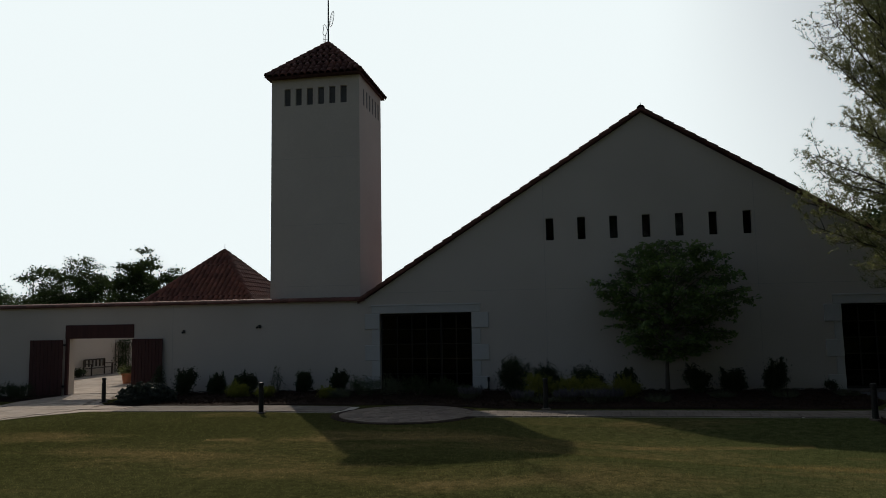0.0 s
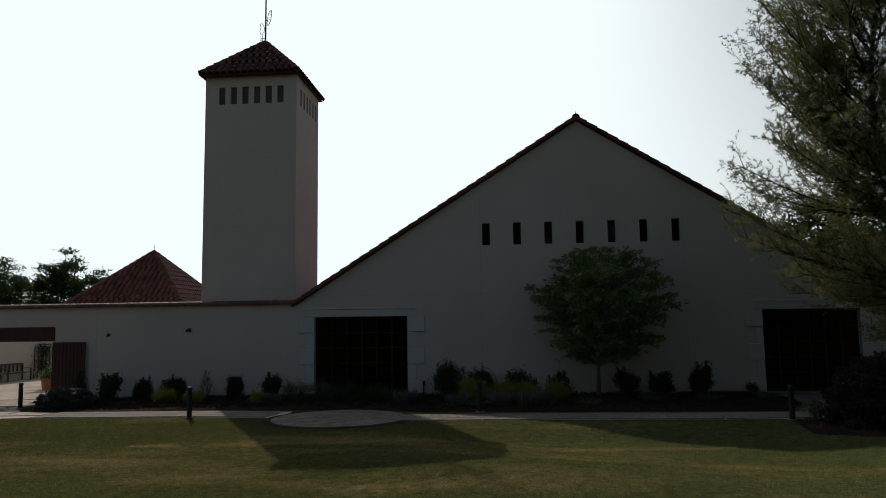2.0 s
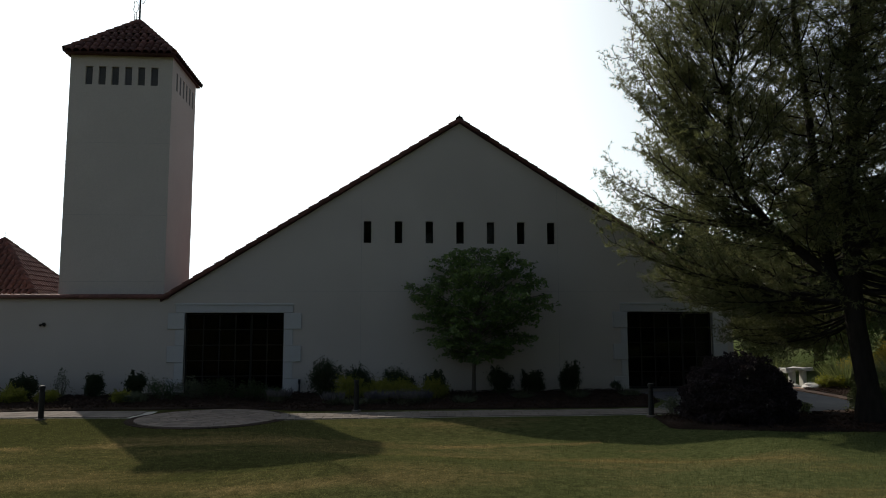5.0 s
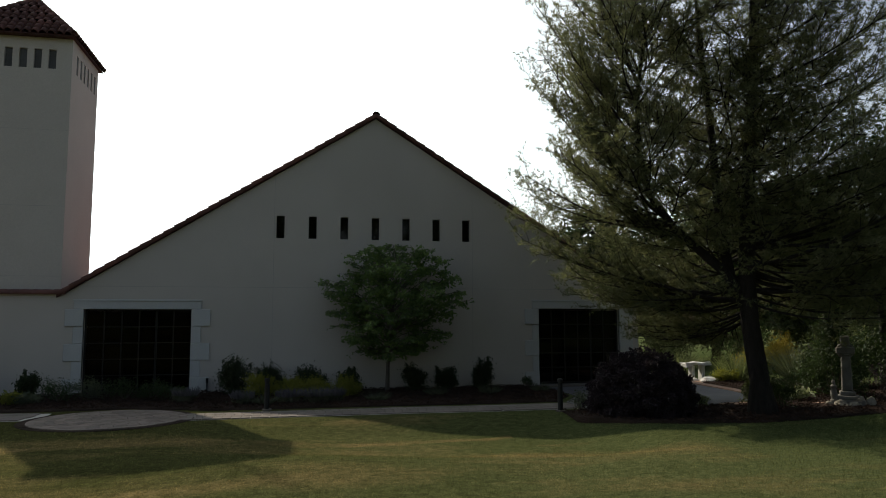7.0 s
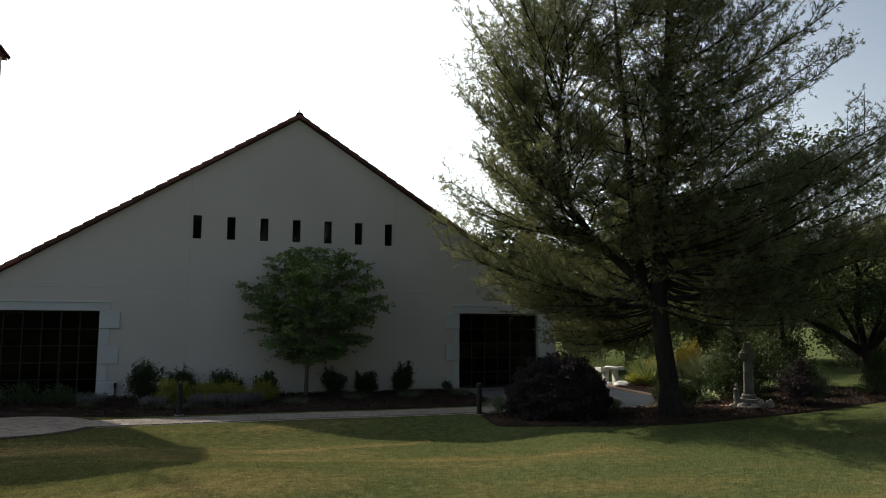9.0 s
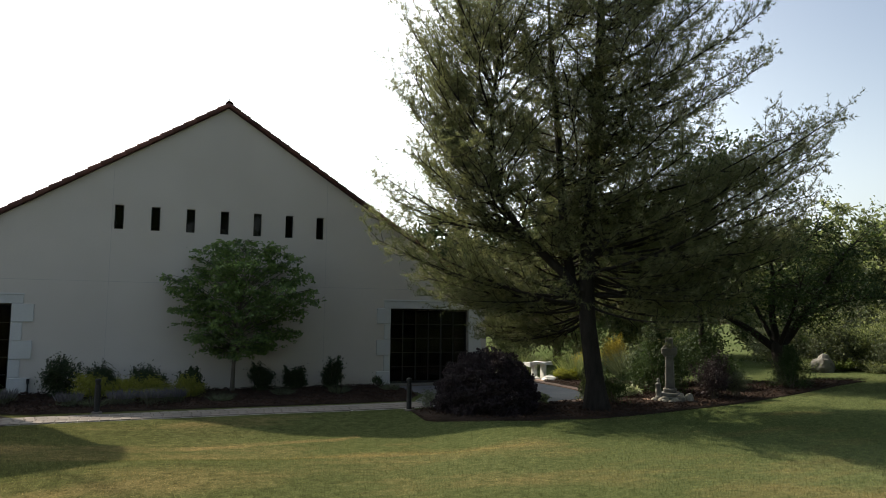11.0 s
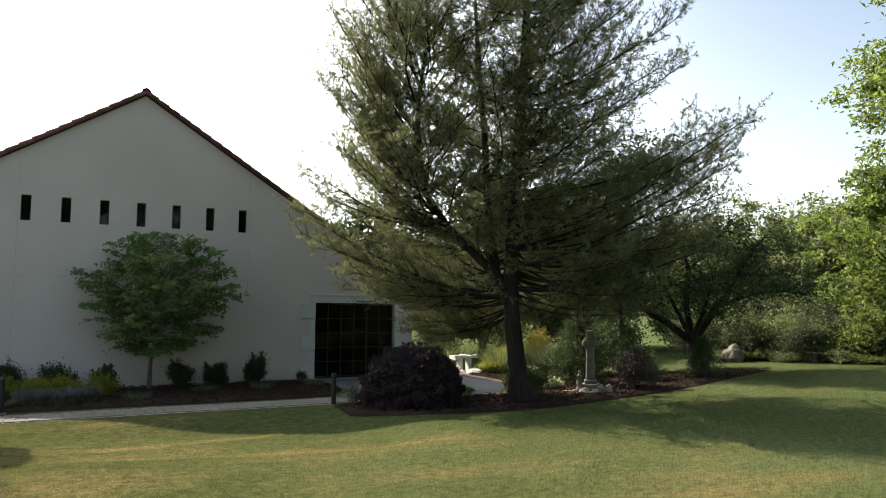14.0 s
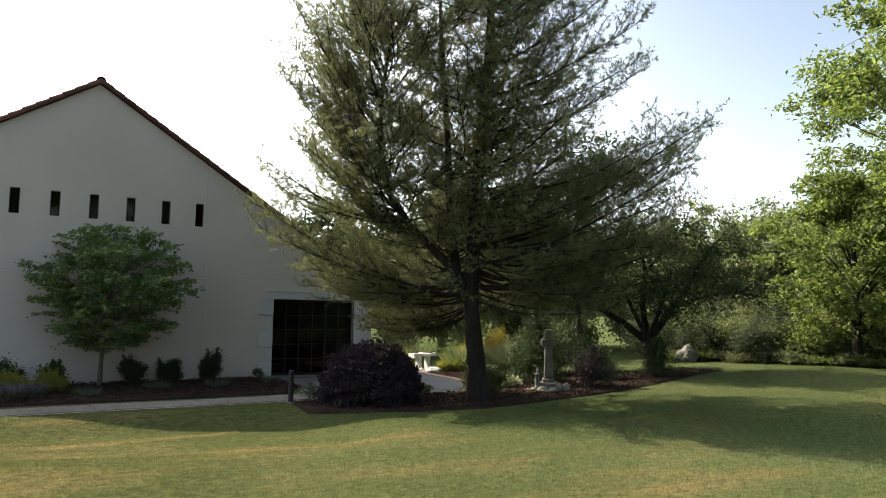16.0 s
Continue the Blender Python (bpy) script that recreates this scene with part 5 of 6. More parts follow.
for i, (x, y, w, h) in enumerate([(-0.2, 22.1, 0.9, 0.36), (0.55, 21.9, 1.0, 0.4), (-1.5, 22.1, 0.8, 0.32), (1.15, 22.2, 0.7, 0.36), (-3.2, 22.9, 0.9, 0.4)]):
    s = shrub("lavender", x, y, w, h, 0.045, L_GREY, "lavender clump with dusty violet blooms", 170 + i, 1100, group="lavender clumps")
    rng = np.random.default_rng(270 + i)
    a, r = rng.uniform(0, 6.28, 120), np.sqrt(rng.uniform(0, 1, 120))
    b = np.stack([x + 0.4 * w * r * np.cos(a), y + 0.4 * w * r * np.sin(a), np.full(120, h * 0.62)], axis=1)
    part("bloom_haze", spike_mesh("bloom_haze", b, np.stack([np.cos(a) * r * 0.5, np.sin(a) * r * 0.5, np.ones(120)], axis=1), 0.24, 0.035, L_LAV, rng, 2, 0.15), L_LAV, s)
for i, (x, y, w, h) in enumerate([(-7.0, 23.9, 1.3, 0.62), (-6.1, 24.2, 1.2, 0.7), (-5.2, 24.3, 1.3, 0.7), (-4.3, 24.0, 1.1, 0.6), (-7.6, 23.2, 0.8, 0.4), (-3.6, 23.6, 0.9, 0.5)]):
    shrub("dusky_perennial", x, y, w, h, 0.06, L_GREY if i % 3 == 1 else L_DARK, "loose dusky perennial in front of the glazed doorway", 190 + i, 1300, group="perennials before the doorway")
for i, (x, y) in enumerate([(4.45, 23.5), (6.3, 23.6), (8.2, 24.0), (-0.9, 21.9), (2.4, 22.2)]):
    grass_clump("grey_perennial", x, y, 0.75, 0.42, L_GREY, "wispy grey-green perennial in the mulch", 210 + i, 130, "perennial", 0.016)
shrub("corner_shrub", 8.25, 25.6, 0.5, 0.4, 0.06, L_DARK, "small dark shrub by the white surround", 220, 500)

# the pine bed and beyond
shrub("purple_maple", 8.85, 17.75, 2.9, 1.62, 0.085, L_PURPLE, "low weeping dome of dark purple cut-leaf maple", 31, 34000, "dome", "shrub", "", 2.6)
spreading_tree(22.6, 20.4, "dark forked tree with long arching limbs at the wood's edge", 33)
tree("garden_tree", 20.6, 22.6, 10.2, 3.6, 3.2, 0.14, 0.15, 17000, L_DARK, BARK, "dark green leafy tree behind the pine", 34, limbs=16, clumps=70, lean=(0.0, 0.02), clump_r=0.13)
shrub("bed_shrub", 13.35, 18.35, 1.25, 0.95, 0.07, L_DARK, "dark green shrub at the foot of the pine", 230, 2200)
shrub("bed_shrub", 12.8, 19.0, 0.5, 1.1, 0.07, L_WOOD, "light green upright shrub behind the pine trunk", 231, 1700, "upright")
shrub("small_tuft", 11.25, 19.0, 0.45, 0.32, 0.06, L_WOOD, "small green tuft at the edge of the yard", 232, 500)
shrub("small_tuft", 7.55, 18.75, 0.75, 0.5, 0.06, L_GREY, "small grey-green plant beside the bollard", 233, 700)
shrub("purple_shrub", 16.95, 18.1, 1.25, 1.15, 0.08, L_PURPLE, "dark purple leafy shrub beside the stone cross", 234, 2400)
shrub("purple_shrub", 17.5, 18.6, 1.1, 1.35, 0.08, L_PURPLE, "taller dark purple shrub beside the stone cross", 235, 2000)
shrub("bed_shrub", 18.0, 18.2, 0.95, 0.85, 0.06, L_GREY, "grey-green shrub in the mulch bed", 236, 1700)
shrub("bed_shrub", 21.4, 19.1, 1.5, 1.25, 0.06, L_DARK, "feathery green shrub under the dark tree", 237, 6500, "upright")
shrub("garden_spruce", 16.6, 20.3, 2.0, 2.45, 0.09, L_DARK, "dark green conical spruce behind the stone cross", 245, 7000, "upright", "shrub")
shrub("hosta", 14.95, 19.9, 0.9, 0.4, 0.14, L_WHITE, "white-edged hosta in the mulch", 238, 500)
shrub("hosta", 16.3, 25.8, 0.95, 0.5, 0.14, L_LIME, "pale green leafy clump by the paving edge", 239, 600)
shrub("golden_shrub", 20.6, 28.4, 1.6, 1.5, 0.08, L_GOLD, "golden yellow conifer shrub in the garden", 240, 4200)
shrub("golden_shrub", 18.3, 27.6, 0.9, 1.0, 0.08, L_GOLD, "golden yellow conifer shrub in the garden", 241, 2500)
grass_clump("ornamental_grass", 17.3, 26.4, 1.5, 1.35, L_WOOD, "tall green ornamental grass clump", 242, 420, width=0.02)
grass_clump("silver_grass", 19.0, 25.0, 1.9, 1.5, L_GREY, "silvery ornamental grass clump", 243, 520, width=0.02)
grass_clump("ornamental_grass", 16.3, 29.5, 1.6, 1.2, L_WOOD, "tall green ornamental grass clump", 244, 420, width=0.02)
for i, (x, y, w, h, m) in enumerate([(18.6, 22.4, 2.2, 1.8, L_DARK), (20.6, 22.8, 2.6, 2.2, L_DARK), (16.9, 21.4, 1.5, 1.2, L_DARK), (22.6, 26.0, 3.2, 2.6, L_WOOD), (19.3, 20.2, 1.6, 1.1, L_DARK), (17.6, 33.0, 3.2, 2.2, L_WOOD), (21.3, 32.0, 3.8, 2.8, L_MAPLE), (14.9, 36.0, 3.0, 2.6, L_WOOD)]):
    shrub("garden_shrub", x, y, w, h, 0.13, m, "leafy green garden shrub behind the pine bed", 250 + i, 3600, group="garden shrubs")

# the wood on the far side of the lawn
WOOD = [(38.0, 27.5, 8.4, 4.4, L_WOOD, 0.3, 15000), (35.5, 31.5, 8.2, 4.6, L_WOOD, 0.3, 13000), (40.5, 22.5, 9.0, 4.6, L_WOOD, 0.3, 14000), (32.2, 12.2, 19.0, 5.9, L_BRIGHT, 0.25, 46000), (31.2, 17.0, 8.8, 3.7, L_BRIGHT, 0.22, 24000), (38.5, 16.5, 12.5, 4.6, L_BRIGHT, 0.25, 16000), (29.0, 37.0, 8.0, 4.6, L_WOOD, 0.3, 10000), (22.0, 35.5, 9.0, 5.0, L_DARK, 0.26, 20000), (17.0, 38.0, 8.5, 4.2, L_DARK, 0.26, 14000), (26.5, 32.5, 7.4, 4.4, L_WOOD, 0.28, 15000), (15.5, 44.0, 8.5, 4.5, L_DARK, 0.26, 10000), (44.0, 30.0, 9.5, 5.5, L_WOOD, 0.3, 9000), (31.5, 5.5, 12.0, 4.6, L_BRIGHT, 0.28, 14000)]
for i, (x, y, h, sp, m, lf, n) in enumerate(WOOD):
    tree("woodland_tree", x, y, h, sp, h * 0.14, 0.2, lf, n, m, BARK, "tall yellow-green leafy tree at the lawn's edge" if m is L_BRIGHT else "dense green woodland tree", 300 + i, limbs=14, clumps=72, clump_r=0.15, group="woodland trees", sub=6, tight=0.42)
for i in range(18):
    f = i / 17
    x, y = 31.6 - 6.2 * f + 0.5 * math.sin(i * 2.3), 14.2 + 9.8 * f + 0.5 * math.sin(i * 1.7)
    x, y = x + 1.6, y + 1.1
    h = 1.6 + 0.9 * math.sin(i * 1.9) ** 2
    shrub("undergrowth_bush", x, y, 2.4, h, 0.14, (L_WOOD, L_GREY, L_WOOD, L_BRIGHT)[i % 4 if i < 10 else i % 3], "tangled green undergrowth at the wood's edge", 400 + i, 2600, group="undergrowth")
for i in range(9):
    f = i / 8
    shrub("understorey_bush", 36.0 - 5.0 * f, 18.0 + 11.0 * f, 3.6, 3.6 - 0.6 * f, 0.2, (L_WOOD, L_GREY)[i % 2], "tall green understorey bush in the wood", 430 + i, 4200, group="understorey")

for i in range(16):
    f = i / 15
    if i in (7, 13):
        continue
    shrub("weed_clump", 32.3 - 5.4 * f + 0.4 * math.sin(i * 3.1), 14.4 + 9.4 * f + 0.35 * math.sin(i * 2.2), 1.7, 0.36 + 0.2 * math.sin(i) ** 2, 0.1, (L_BRIGHT, L_WOOD, L_WOOD)[i % 3], "low sunlit weeds at the foot of the wood", 460 + i, 1500, group="weeds at the wood's edge", category="weeds")

# beyond the garden wall, and across the lawn behind the viewer
for i, (x, y, h, sp, n) in enumerate([(-44.5, 60, 9.2, 4.6, 9000), (-37.0, 60, 8.6, 3.9, 9000), (-33.5, 66, 7.6, 4.0, 6000), (-56, 62, 6.4, 4.5, 6000), (-50.5, 66, 6.2, 3.8, 5000), (-63, 70, 7.0, 5.0, 5000)]):
    tree("distant_tree", x, y, h, sp, h * 0.22, 0.2, 0.25, n * 2, L_DARK, BARK, "dark leafy tree beyond the garden wall", 500 + i, limbs=8, clumps=50, clump_r=0.15, group="trees beyond the wall")
# out of view: reflected in the glass, height raised to block sky light
for i, (x, y, h, sp) in enumerate([(-16, -30, 19, 8), (-4, -34, 20, 8), (8, -31, 19, 8), (20, -33, 20, 8), (32, -28, 19, 8), (-28, -28, 19, 8)]):
    tree("lawn_tree", x, y, h, sp, 1.0, 0.35, 0.7, 7000, L_MAPLE, BARK, "broad green tree out of view across the lawn", 520 + i, limbs=8, clumps=44, clump_r=0.17, group="trees across the lawn")


# ---- things on the ground ----
def bollard(x, y, m=None):
    z = ground_z(x)
    b = thing("bollard_light", (x, y, z), "slim black bollard light beside the path", "bollard light", "bollard lights")
    part("post", lathe(bmesh.new(), [(0.07, -0.05), (0.07, 0.70), (0.064, 0.705)], (x, y, z), 16), BLACK, b)
    part("lens", lathe(bmesh.new(), [(0.058, 0.705), (0.058, 0.78)], (x, y, z), 16), BRONZE, b, "dark louvred lens ring")
    part("cap", lathe(bmesh.new(), [(0.074, 0.78), (0.074, 0.845), (0.056, 0.865), (0.01, 0.87)], (x, y, z), 16), BLACK, b)
    part("footing", lathe(bmesh.new(), [(0.13, -0.05), (0.13, 0.03), (0.12, 0.04)], (x, y, z), 12), CONCRETE, b, "small concrete footing")


for x, y in ((-8.74, 19.62), (-0.77, 20.75), (7.0, 18.87), (-16.2, 23.2)):
    bollard(x, y)


def rock(name, x, y, w, h, material, label, seed, z=None, group=""):
    bm = bmesh.new()
    bmesh.ops.create_icosphere(bm, subdivisions=3, radius=1)
    zz = ground_z(x) if z is None else z
    for v in bm.verts:
        k = 1 + 0.35 * noise.noise(v.co * 1.1 + Vector((seed, 0, 0))) + 0.12 * noise.noise(v.co * 3.3 + Vector((seed, 5, 0)))
        v.co = Vector((x + v.co.x * k * w / 2, y + v.co.y * k * w / 2.4, zz + h * 0.4 + v.co.z * k * h * 0.58))
    return tagged(part(name, bm, material), label, "rock", group)


def stone_bench(x, y, rot, w, label):
    z = ground_z(x)
    b = thing("stone_bench", (x, y, z), label, "bench", "stone benches")
    m = pose(x, y, z, 0, 0, rot)
    for nm, dims in (("seat", (-w / 2, w / 2, -0.2, 0.2, 0.38, 0.46)), ("leg", (-w * 0.36, -w * 0.22, -0.15, 0.15, -0.05, 0.378)), ("leg", (w * 0.22, w * 0.36, -0.15, 0.15, -0.05, 0.378))):
        bm = box(bmesh.new(), *dims, bevel=0.02)
        bmesh.ops.transform(bm, matrix=m, verts=bm.verts)
        part(nm, bm, STONE, b)


def stone_cross():
    x, y, z = 15.42, 18.32, 0.0
    c = thing("stone_cross", (x, y, z), "weathered grey stone cross on a stepped base", "monument")
    m = pose(x, y, z, 0, 0, -38)
    for nm, rows in (("base", [(-0.42, 0.42, -0.32, 0.32, -0.05, 0.18)]), ("plinth", [(-0.36, 0.3, -0.26, 0.26, 0.182, 0.30)]), ("step", [(-0.2, 0.2, -0.18, 0.18, 0.302, 0.42)]), ("shaft", [(-0.13, 0.13, -0.1, 0.1, 0.422, 1.42)]), ("cross_head", [(-0.24, 0.24, -0.09, 0.09, 1.46, 1.66), (-0.115, 0.115, -0.091, 0.091, 1.422, 1.46), (-0.115, 0.115, -0.091, 0.091, 1.66, 1.685), (-0.12, 0.12, -0.092, 0.092, 1.68, 1.98)])):
        bm = boxes(*rows, bevel=0.025)
        if nm == "shaft":
            for v in bm.verts:
                k = 1.12 - 0.22 * (v.co.z - 0.42)
                v.co.x *= k
                v.co.y *= k
        bmesh.ops.transform(bm, matrix=m, verts=bm.verts)
        part(nm, bm, STONE, c)
    bm = bmesh.new()
    ring = [(0.2 * math.cos(a), 0, 1.56 + 0.2 * math.sin(a)) for a in np.linspace(0, 2 * math.pi, 21)]
    vs, fs = tube(ring, [0.035] * 21, 6)
    me = bpy.data.meshes.new("ring")
    me.from_pydata([tuple(m @ v) for v in vs], [], [f if f[2] != f[3] else f[:3] for f in fs])
    part("ring", me, STONE, c)


def statuette(x, y, z, h, label):
    bm = lathe(bmesh.new(), [(0.16 * h, 0), (0.17 * h, 0.1 * h), (0.12 * h, 0.14 * h), (0.15 * h, 0.35 * h), (0.12 * h, 0.6 * h), (0.15 * h, 0.72 * h), (0.06 * h, 0.8 * h), (0.085 * h, 0.88 * h), (0.07 * h, 0.97 * h), (0.02 * h, h)], (x, y, z), 14)
    for v in bm.verts:
        v.co += Vector((noise.noise(v.co * 9), noise.noise(v.co * 9 + Vector((4, 0, 0))), 0)) * 0.03 * h
    tagged(part("garden_statue", bm, STONE), label, "statue")


def garden_table():
    x, y = 15.9, 27.2
    t = thing("garden_table", (x, y, 0.0), "white stone slab table with uneven top in the sun", "table")
    bm = bmesh.new()
    bmesh.ops.create_cube(bm, size=1)
    bmesh.ops.subdivide_edges(bm, edges=bm.edges[:], cuts=5, use_grid_fill=True)
    for v in bm.verts:
        v.co = Vector((x + v.co.x * 1.15, y + v.co.y * 0.6, 0.66 + v.co.z * 0.12))
        v.co += Vector((noise.noise(v.co * 3.0), noise.noise(v.co * 3.0 + Vector((9, 0, 0))), 0.6 * noise.noise(v.co * 4.0 + Vector((0, 7, 0))))) * 0.15
    part("top", bm, WHITE, t)
    for dx in (-0.18, 0.26):
        part("leg", box(bmesh.new(), x + dx - 0.07, x + dx + 0.07, y - 0.16, y + 0.16, -0.05, 0.6, bevel=0.02), WHITE, t)


stone_cross()
statuette(15.0, 18.35, 0.12, 0.62, "small weathered garden statue beside the cross")
statuette(10.6, 27.6, 0.45, 0.75, "small pale statue behind the dark glass")
tagged(part("plant_stand", lathe(bmesh.new(), [(0.2, 0), (0.2, 0.03), (0.06, 0.06), (0.06, 0.4), (0.2, 0.42), (0.2, 0.45)], (10.6, 27.6, 0.0), 16), TEAK), "dark wooden stand behind the glass", "stand")
for i, (x, y, w, h) in enumerate([(15.0, 18.1, 0.34, 0.22), (15.3, 17.95, 0.3, 0.16), (15.55, 18.0, 0.34, 0.3), (15.85, 17.95, 0.3, 0.3), (14.8, 18.3, 0.24, 0.16), (15.05, 17.85, 0.2, 0.12)]):
    rock("field_stone", x, y, w, h, PALE, "pale rounded field stone at the cross", 3 * i + 1, None, "stones at the cross")
for i, (x, y, w, h) in enumerate([(15.9, 26.2, 0.7, 0.22), (16.3, 26.9, 0.5, 0.2), (15.5, 26.7, 0.4, 0.16)]):
    rock("flat_stone", x, y, w, h, WHITE, "pale flat stone beside the white table", 40 + i, None, "flat stones")
rock("boulder", 26.9, 22.3, 0.95, 0.75, STONE, "grey boulder at the edge of the wood", 7.3)
stone_bench(29.4, 19.7, -35, 1.45, "pale stone slab bench at the edge of the wood")
stone_bench(30.6, 23.0, -30, 1.5, "stone slab bench half hidden in the undergrowth")
garden_table()


def courtyard():
    tagged(part("wall_courtyard", boxes((-28.2, -27.8, 26.62, 43.4, -0.4, 2.9)), STUCCO), "pale stucco courtyard side wall in shade", "wall", kind="structure")
    b = thing("garden_bench", (-27.3, 38.6, -0.24), "grey wooden slatted bench against the courtyard wall", "bench")
    z = -0.24
    for k in range(4):
        part("seat_slat", box(bmesh.new(), -27.6 + k * 0.12, -27.5 + k * 0.12, 37.7, 39.6, z + 0.42, z + 0.45), TEAK, b)
    for k in range(6):
        part("back_slat", box(bmesh.new(), -27.68, -27.65, 37.75 + k * 0.33, 37.87 + k * 0.33, z + 0.5, z + 0.88), TEAK, b)
    part("back_rail", box(bmesh.new(), -27.7, -27.64, 37.7, 39.6, z + 0.881, z + 0.95), TEAK, b)
    for y in (37.68, 39.56):
        part("leg", boxes((-27.7, -27.64, y, y + 0.06, z, z + 0.88), (-27.2, -27.14, y, y + 0.06, z, z + 0.64)), TEAK, b)
        part("armrest", box(bmesh.new(), -27.7, -27.1, y - 0.01, y + 0.07, z + 0.642, z + 0.68), TEAK, b)
    rng = np.random.default_rng(77)
    t = thing("trellis_climber", (-27.7, 41.4, -0.25), "dark climbing plant on a trellis against the wall", "climbing plant")
    for k in range(5):
        part("trellis_post", box(bmesh.new(), -27.76, -27.73, 40.7 + k * 0.35, 40.73 + k * 0.35, -0.25, 1.6), TEAK, t)
    p = np.stack([rng.uniform(-27.75, -27.5, 1500), 41.4 + rng.normal(size=1500) * 0.42, rng.uniform(-0.2, 1.75, 1500)], axis=1)
    part("foliage", leaf_mesh("foliage", p, 0.1, L_DARK, rng), L_DARK, t)
    for x, y, w in ((-21.05, 31.85, 0.5),):
        o = thing("planter_pot", (x, y, ground_z(x)), "terracotta pot with green plant on the paving", "planter", "terracotta pots")
        part("pot", lathe(bmesh.new(), [(w * 0.34, 0), (w * 0.46, w * 0.85), (w * 0.53, w * 0.86), (w * 0.53, w), (w * 0.45, w), (w * 0.43, w * 0.88)], (x, y, ground_z(x) + 0.012), 18), TERRACOTTA, o)
        p = np.array([x, y, ground_z(x) + w + 0.16]) + rng.normal(size=(500, 3)) * np.array([0.16, 0.16, 0.11])
        part("foliage", leaf_mesh("foliage", p, 0.1, L_WOOD, rng), L_WOOD, o)
    shrub("courtyard_plant", -27.2, 36.7, 0.8, 0.5, 0.09, L_YEW, "dark low plant beside the courtyard bench", 610, 900)
    for i, (x, y, w, h) in enumerate([(-27.6, 45.5, 2.5, 3.0), (-25.5, 46.0, 2.6, 2.4), (-29.8, 46.5, 2.6, 3.2)]):
        shrub("courtyard_shrub", x, y, w, h, 0.16, (L_BRIGHT, L_LIME, L_WOOD)[i], "sunlit yellow-green shrub beyond the courtyard", 600 + i, 2600, group="courtyard shrubs")


courtyard()


# ---- paving pieces, mulch chips, grass ----
def path_pavers(owner, mid, width, length=0.235, rows=3):
    """Small pavers laid across the path in rows, their joints open."""
    pts = [Vector((x, y, 0)) for x, y in mid]
    w = width / rows
    for a, b in zip(pts, pts[1:]):
        d = b - a
        side = Vector((-d.y, d.x, 0)).normalized()
        n = max(1, round(d.length / length))
        s = d.length / n
        me = mesh_of("paver", box(bmesh.new(), -s / 2 + 0.006, s / 2 - 0.006, -w / 2 + 0.006, w / 2 - 0.006, -0.05, 0.0, bevel=0.008), CONCRETE)
        for k in range(n):
            for j in range(rows):
                p = a + d * ((k + 0.5 + 0.25 * (j % 2)) / n) + side * (j - (rows - 1) / 2) * w
                m = Matrix.Translation((p.x, p.y, ground_z(p.x) + 0.026 + random.uniform(0, 0.006)))
                piece("paver", me, m @ Matrix.Rotation(math.atan2(d.y, d.x) + random.uniform(-0.02, 0.02), 4, "Z"), owner)


path_pavers(PATH_BASE, PATH_MID, 1.36)
path_pavers(PATH_BASE2, PATH_MID2, 1.2)


def fill_slabs(owner, poly, size, lift, seed):
    """Square slabs with open joints over a pavement."""
    rng = random.Random(seed)
    me = mesh_of("slab", box(bmesh.new(), -size / 2 + 0.012, size / 2 - 0.012, -size / 2 + 0.012, size / 2 - 0.012, -0.04, 0.0, bevel=0.008), COURT)
    xs, ys = [p[0] for p in poly], [p[1] for p in poly]
    y, row = min(ys) + size / 2, 0
    while y < max(ys):
        x = min(xs) + size / 2 + (row % 2) * size / 2
        while x < max(xs):
            q = np.array([(x + i * size * 0.48, y + j * size * 0.48) for i in (-1, 1) for j in (-1, 1)])
            if in_poly(q[:, 0], q[:, 1], poly).all():
                piece("slab", me, pose(x, y, ground_z(x) + lift + rng.uniform(0, 0.004), 0, math.degrees(math.atan(-0.016)) * (-9 - 16 < x < -9), 0), owner)
            x += size
        y += size
        row += 1


fill_slabs(GATE_FLOOR, GATE_WALK, 0.6, 0.03, 3)
fill_slabs(COURT_FLOOR, [(-27.75, 26.65), (-17.0, 26.65), (-17.0, 33.7), (-22.0, 33.7), (-22.0, 41.5), (-27.75, 41.5)], 0.85, 0.03, 4)


def patio_rings():
    cx, cy = -4.5, 19.55
    rings = [(0.0, 0.22)] + [(0.23 + k * 0.2, 0.42 + k * 0.2) for k in range(8)]
    for j, (r0, r1) in enumerate(rings):
        n = 1 if j == 0 else max(8, int(2 * math.pi * r1 / 0.3))
        bm = bmesh.new()
        if j == 0:
            lathe(bm, [(r1, -0.04), (r1, 0.0)], (0, 0, 0), 12)
        else:
            a = math.pi / n * 0.95
            q = [(r * math.cos(t), r * math.sin(t)) for r, t in ((r0, -a), (r1, -a), (r1, a), (r0, a))]
            lo, hi = [bm.verts.new((*p, -0.04)) for p in q], [bm.verts.new((*p, 0.0)) for p in q]
            bm.faces.new(hi)
            for k in range(4):
                bm.faces.new((lo[k], lo[(k + 1) % 4], hi[(k + 1) % 4], hi[k]))
        me = mesh_of("paver", bm, PAVER)
        for k in range(n):
            piece("paver", me, Matrix.Translation((cx, cy, 0.026 + random.uniform(0, 0.004))) @ Matrix.Rotation(2 * math.pi * k / n + j * 0.13, 4, "Z"), PATIO)


patio_rings()


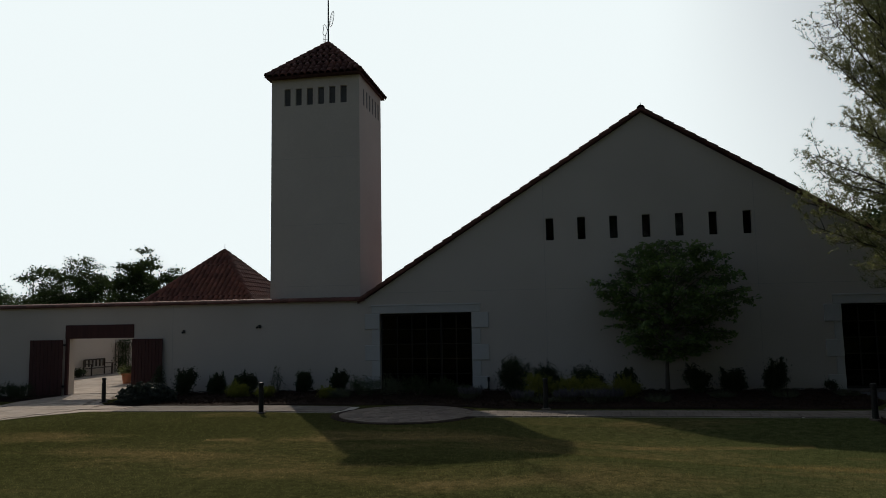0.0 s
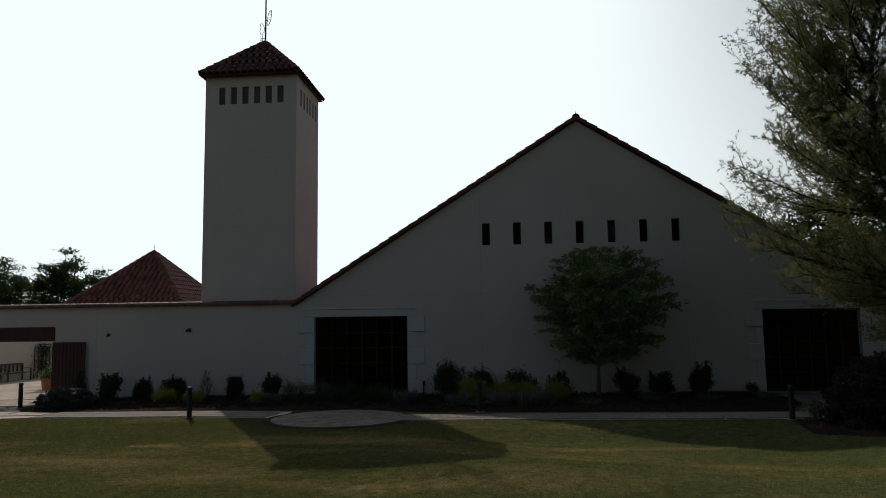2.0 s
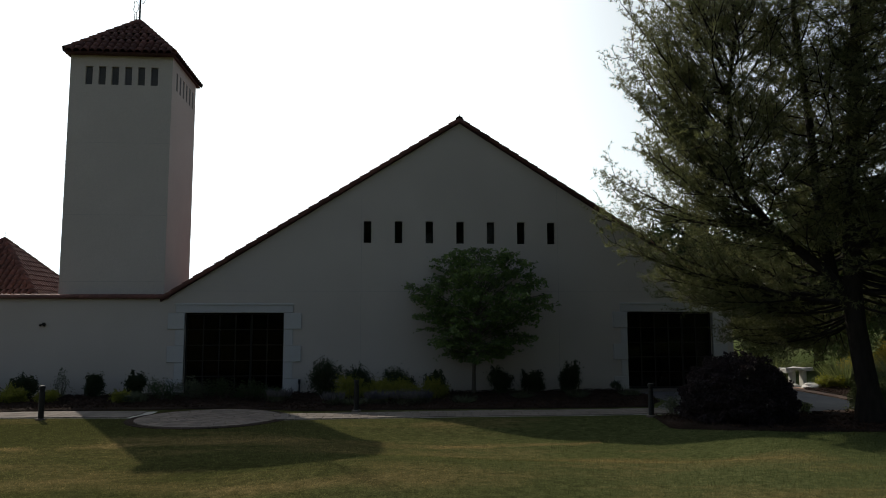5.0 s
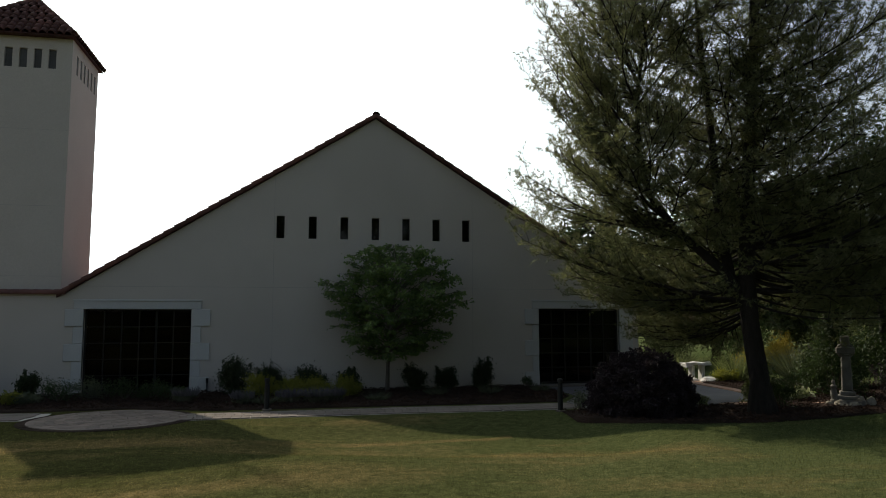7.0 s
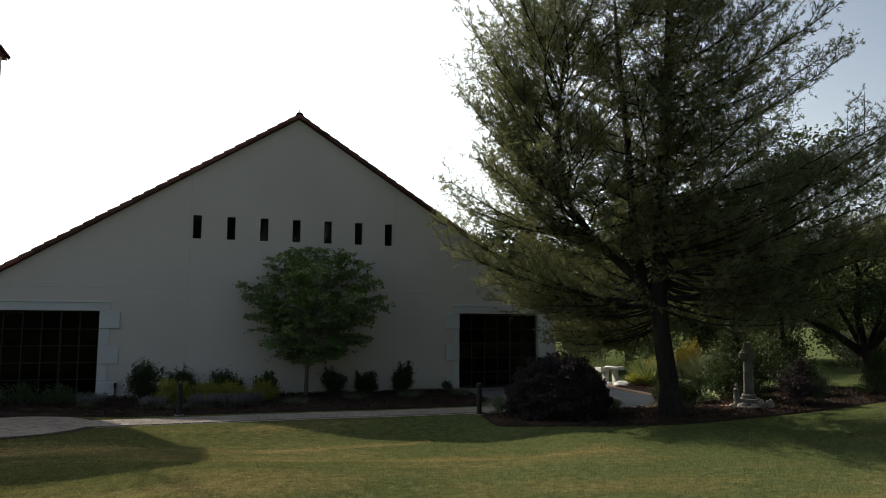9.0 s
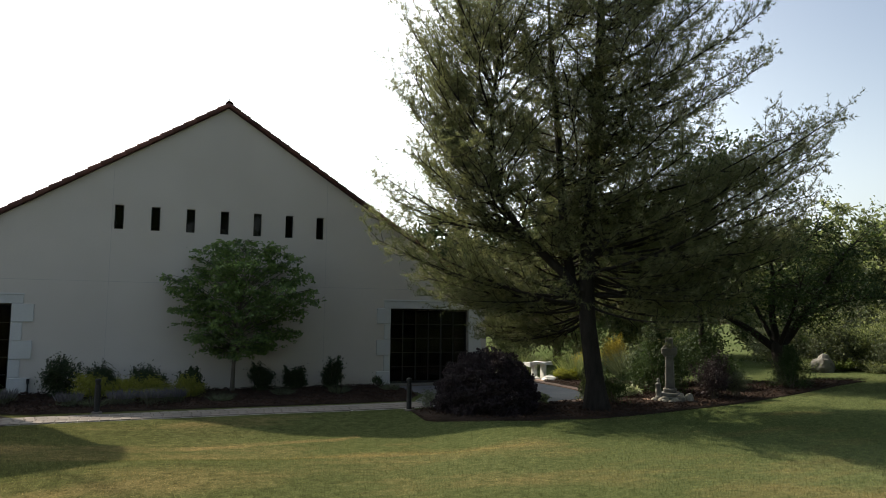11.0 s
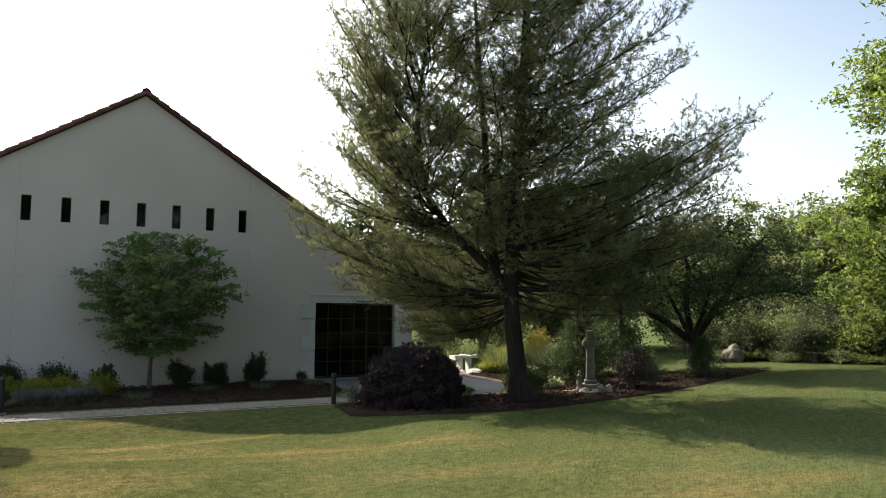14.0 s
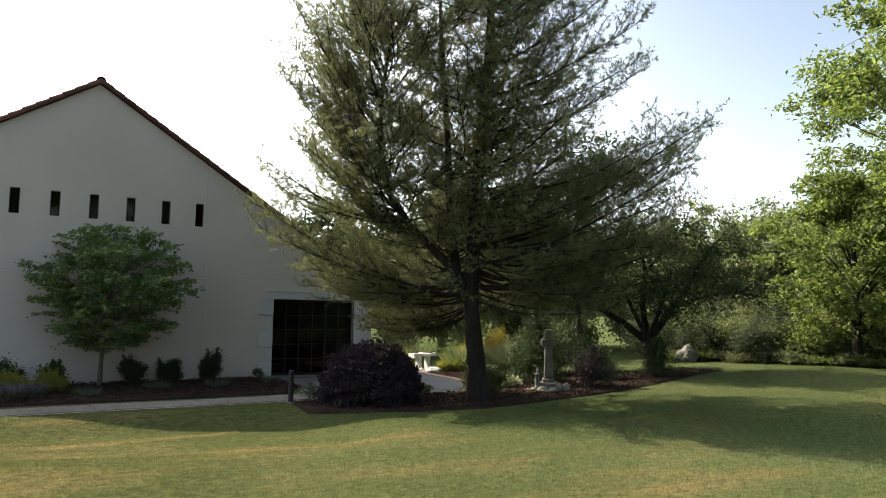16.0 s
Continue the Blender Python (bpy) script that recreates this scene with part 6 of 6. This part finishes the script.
def yard_edging():
    """A row of terracotta pavers along the far edge of the yard."""
    e = thing("paver_edging", (14.5, 22, 0), "terracotta paver edging of the asphalt yard", "edging", kind="structure")
    line = [Vector((x, y, 0)) for x, y in [(12.0, 19.12), (13.5, 19.38), (14.1, 18.95), (15.1, 18.75)]], [Vector((x, y, 0)) for x, y in [(13.6, 19.45), (14.6, 20.95), (14.9, 23.0), (15.05, 25.6), (15.5, 26.6)]]
    me = mesh_of("paver", box(bmesh.new(), -0.115, 0.115, -0.2, 0.2, -0.06, 0.0, bevel=0.008), EDGING)
    for pts in line:
        for a, b in zip(pts, pts[1:]):
            d = b - a
            n = int(d.length / 0.24)
            for k in range(n):
                p = a + d * ((k + 0.5) / n)
                piece("paver", me, Matrix.Translation((p.x, p.y, ground_z(p.x) + 0.05 + random.uniform(0, 0.006))) @ Matrix.Rotation(math.atan2(d.y, d.x) + random.uniform(-0.03, 0.03), 4, "Z"), e)


yard_edging()


def chips():
    rng = np.random.default_rng(5)
    for outline, n in ((BED_LONG, 9000), (BED_PINE, 12000)):
        xs, ys = [p[0] for p in outline], [p[1] for p in outline]
        x, y = rng.uniform(min(xs), max(xs), n * 2), rng.uniform(min(ys), max(ys), n * 2)
        k = in_poly(x, y, outline)
        x, y = x[k], y[k]
        p = np.stack([x, y, ground_z(x) + 0.075 + rng.uniform(-0.02, 0.02, len(x))], axis=1)
        tagged(new("mulch_chips", leaf_mesh("mulch_chips", p, 0.09, CHIP, rng, 0.4, 0.9)), "loose shredded bark chips on the bed", "mulch", kind="stuff")


chips()


def grass():
    rng = np.random.default_rng(9)
    n = 520000
    # denser towards the viewer's side of the lawn
    y = 3.2 + 18.3 * rng.uniform(0, 1, n) ** 1.15
    x = rng.uniform(-16, 36, n)
    keep = (x > -0.9 * y - 3.0) & ~((x < -15) & (y > 17.8)) & (x > -15.9) & (x < 2.4 * y + 2.0)
    for poly in (BED_LONG, BED_PINE, YARD):
        keep &= ~in_poly(x, y, poly)
    keep &= ~((np.hypot((x + 4.5), (y - 19.55)) < 2.08))
    keep &= ~((x < -2) & (y > np.where(x < -9, 19.9 - (x + 9) * 0.1, 19.7)) & (x > -15)) & ~((x >= -2.9) & (x < 8) & (y > 19.05))  & ~((x < -1) & (y > 21))
    x, y = x[keep], y[keep]
    b = np.stack([x, y, ground_z(x) + lawn_dip(x, y) + lawn_bumps(x, y) - 0.008], axis=1)
    d = np.stack([rng.normal(size=len(x)) * 0.45, rng.normal(size=len(x)) * 0.45, np.ones(len(x))], axis=1)
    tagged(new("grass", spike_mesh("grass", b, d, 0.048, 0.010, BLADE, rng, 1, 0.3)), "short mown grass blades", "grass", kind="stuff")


grass()
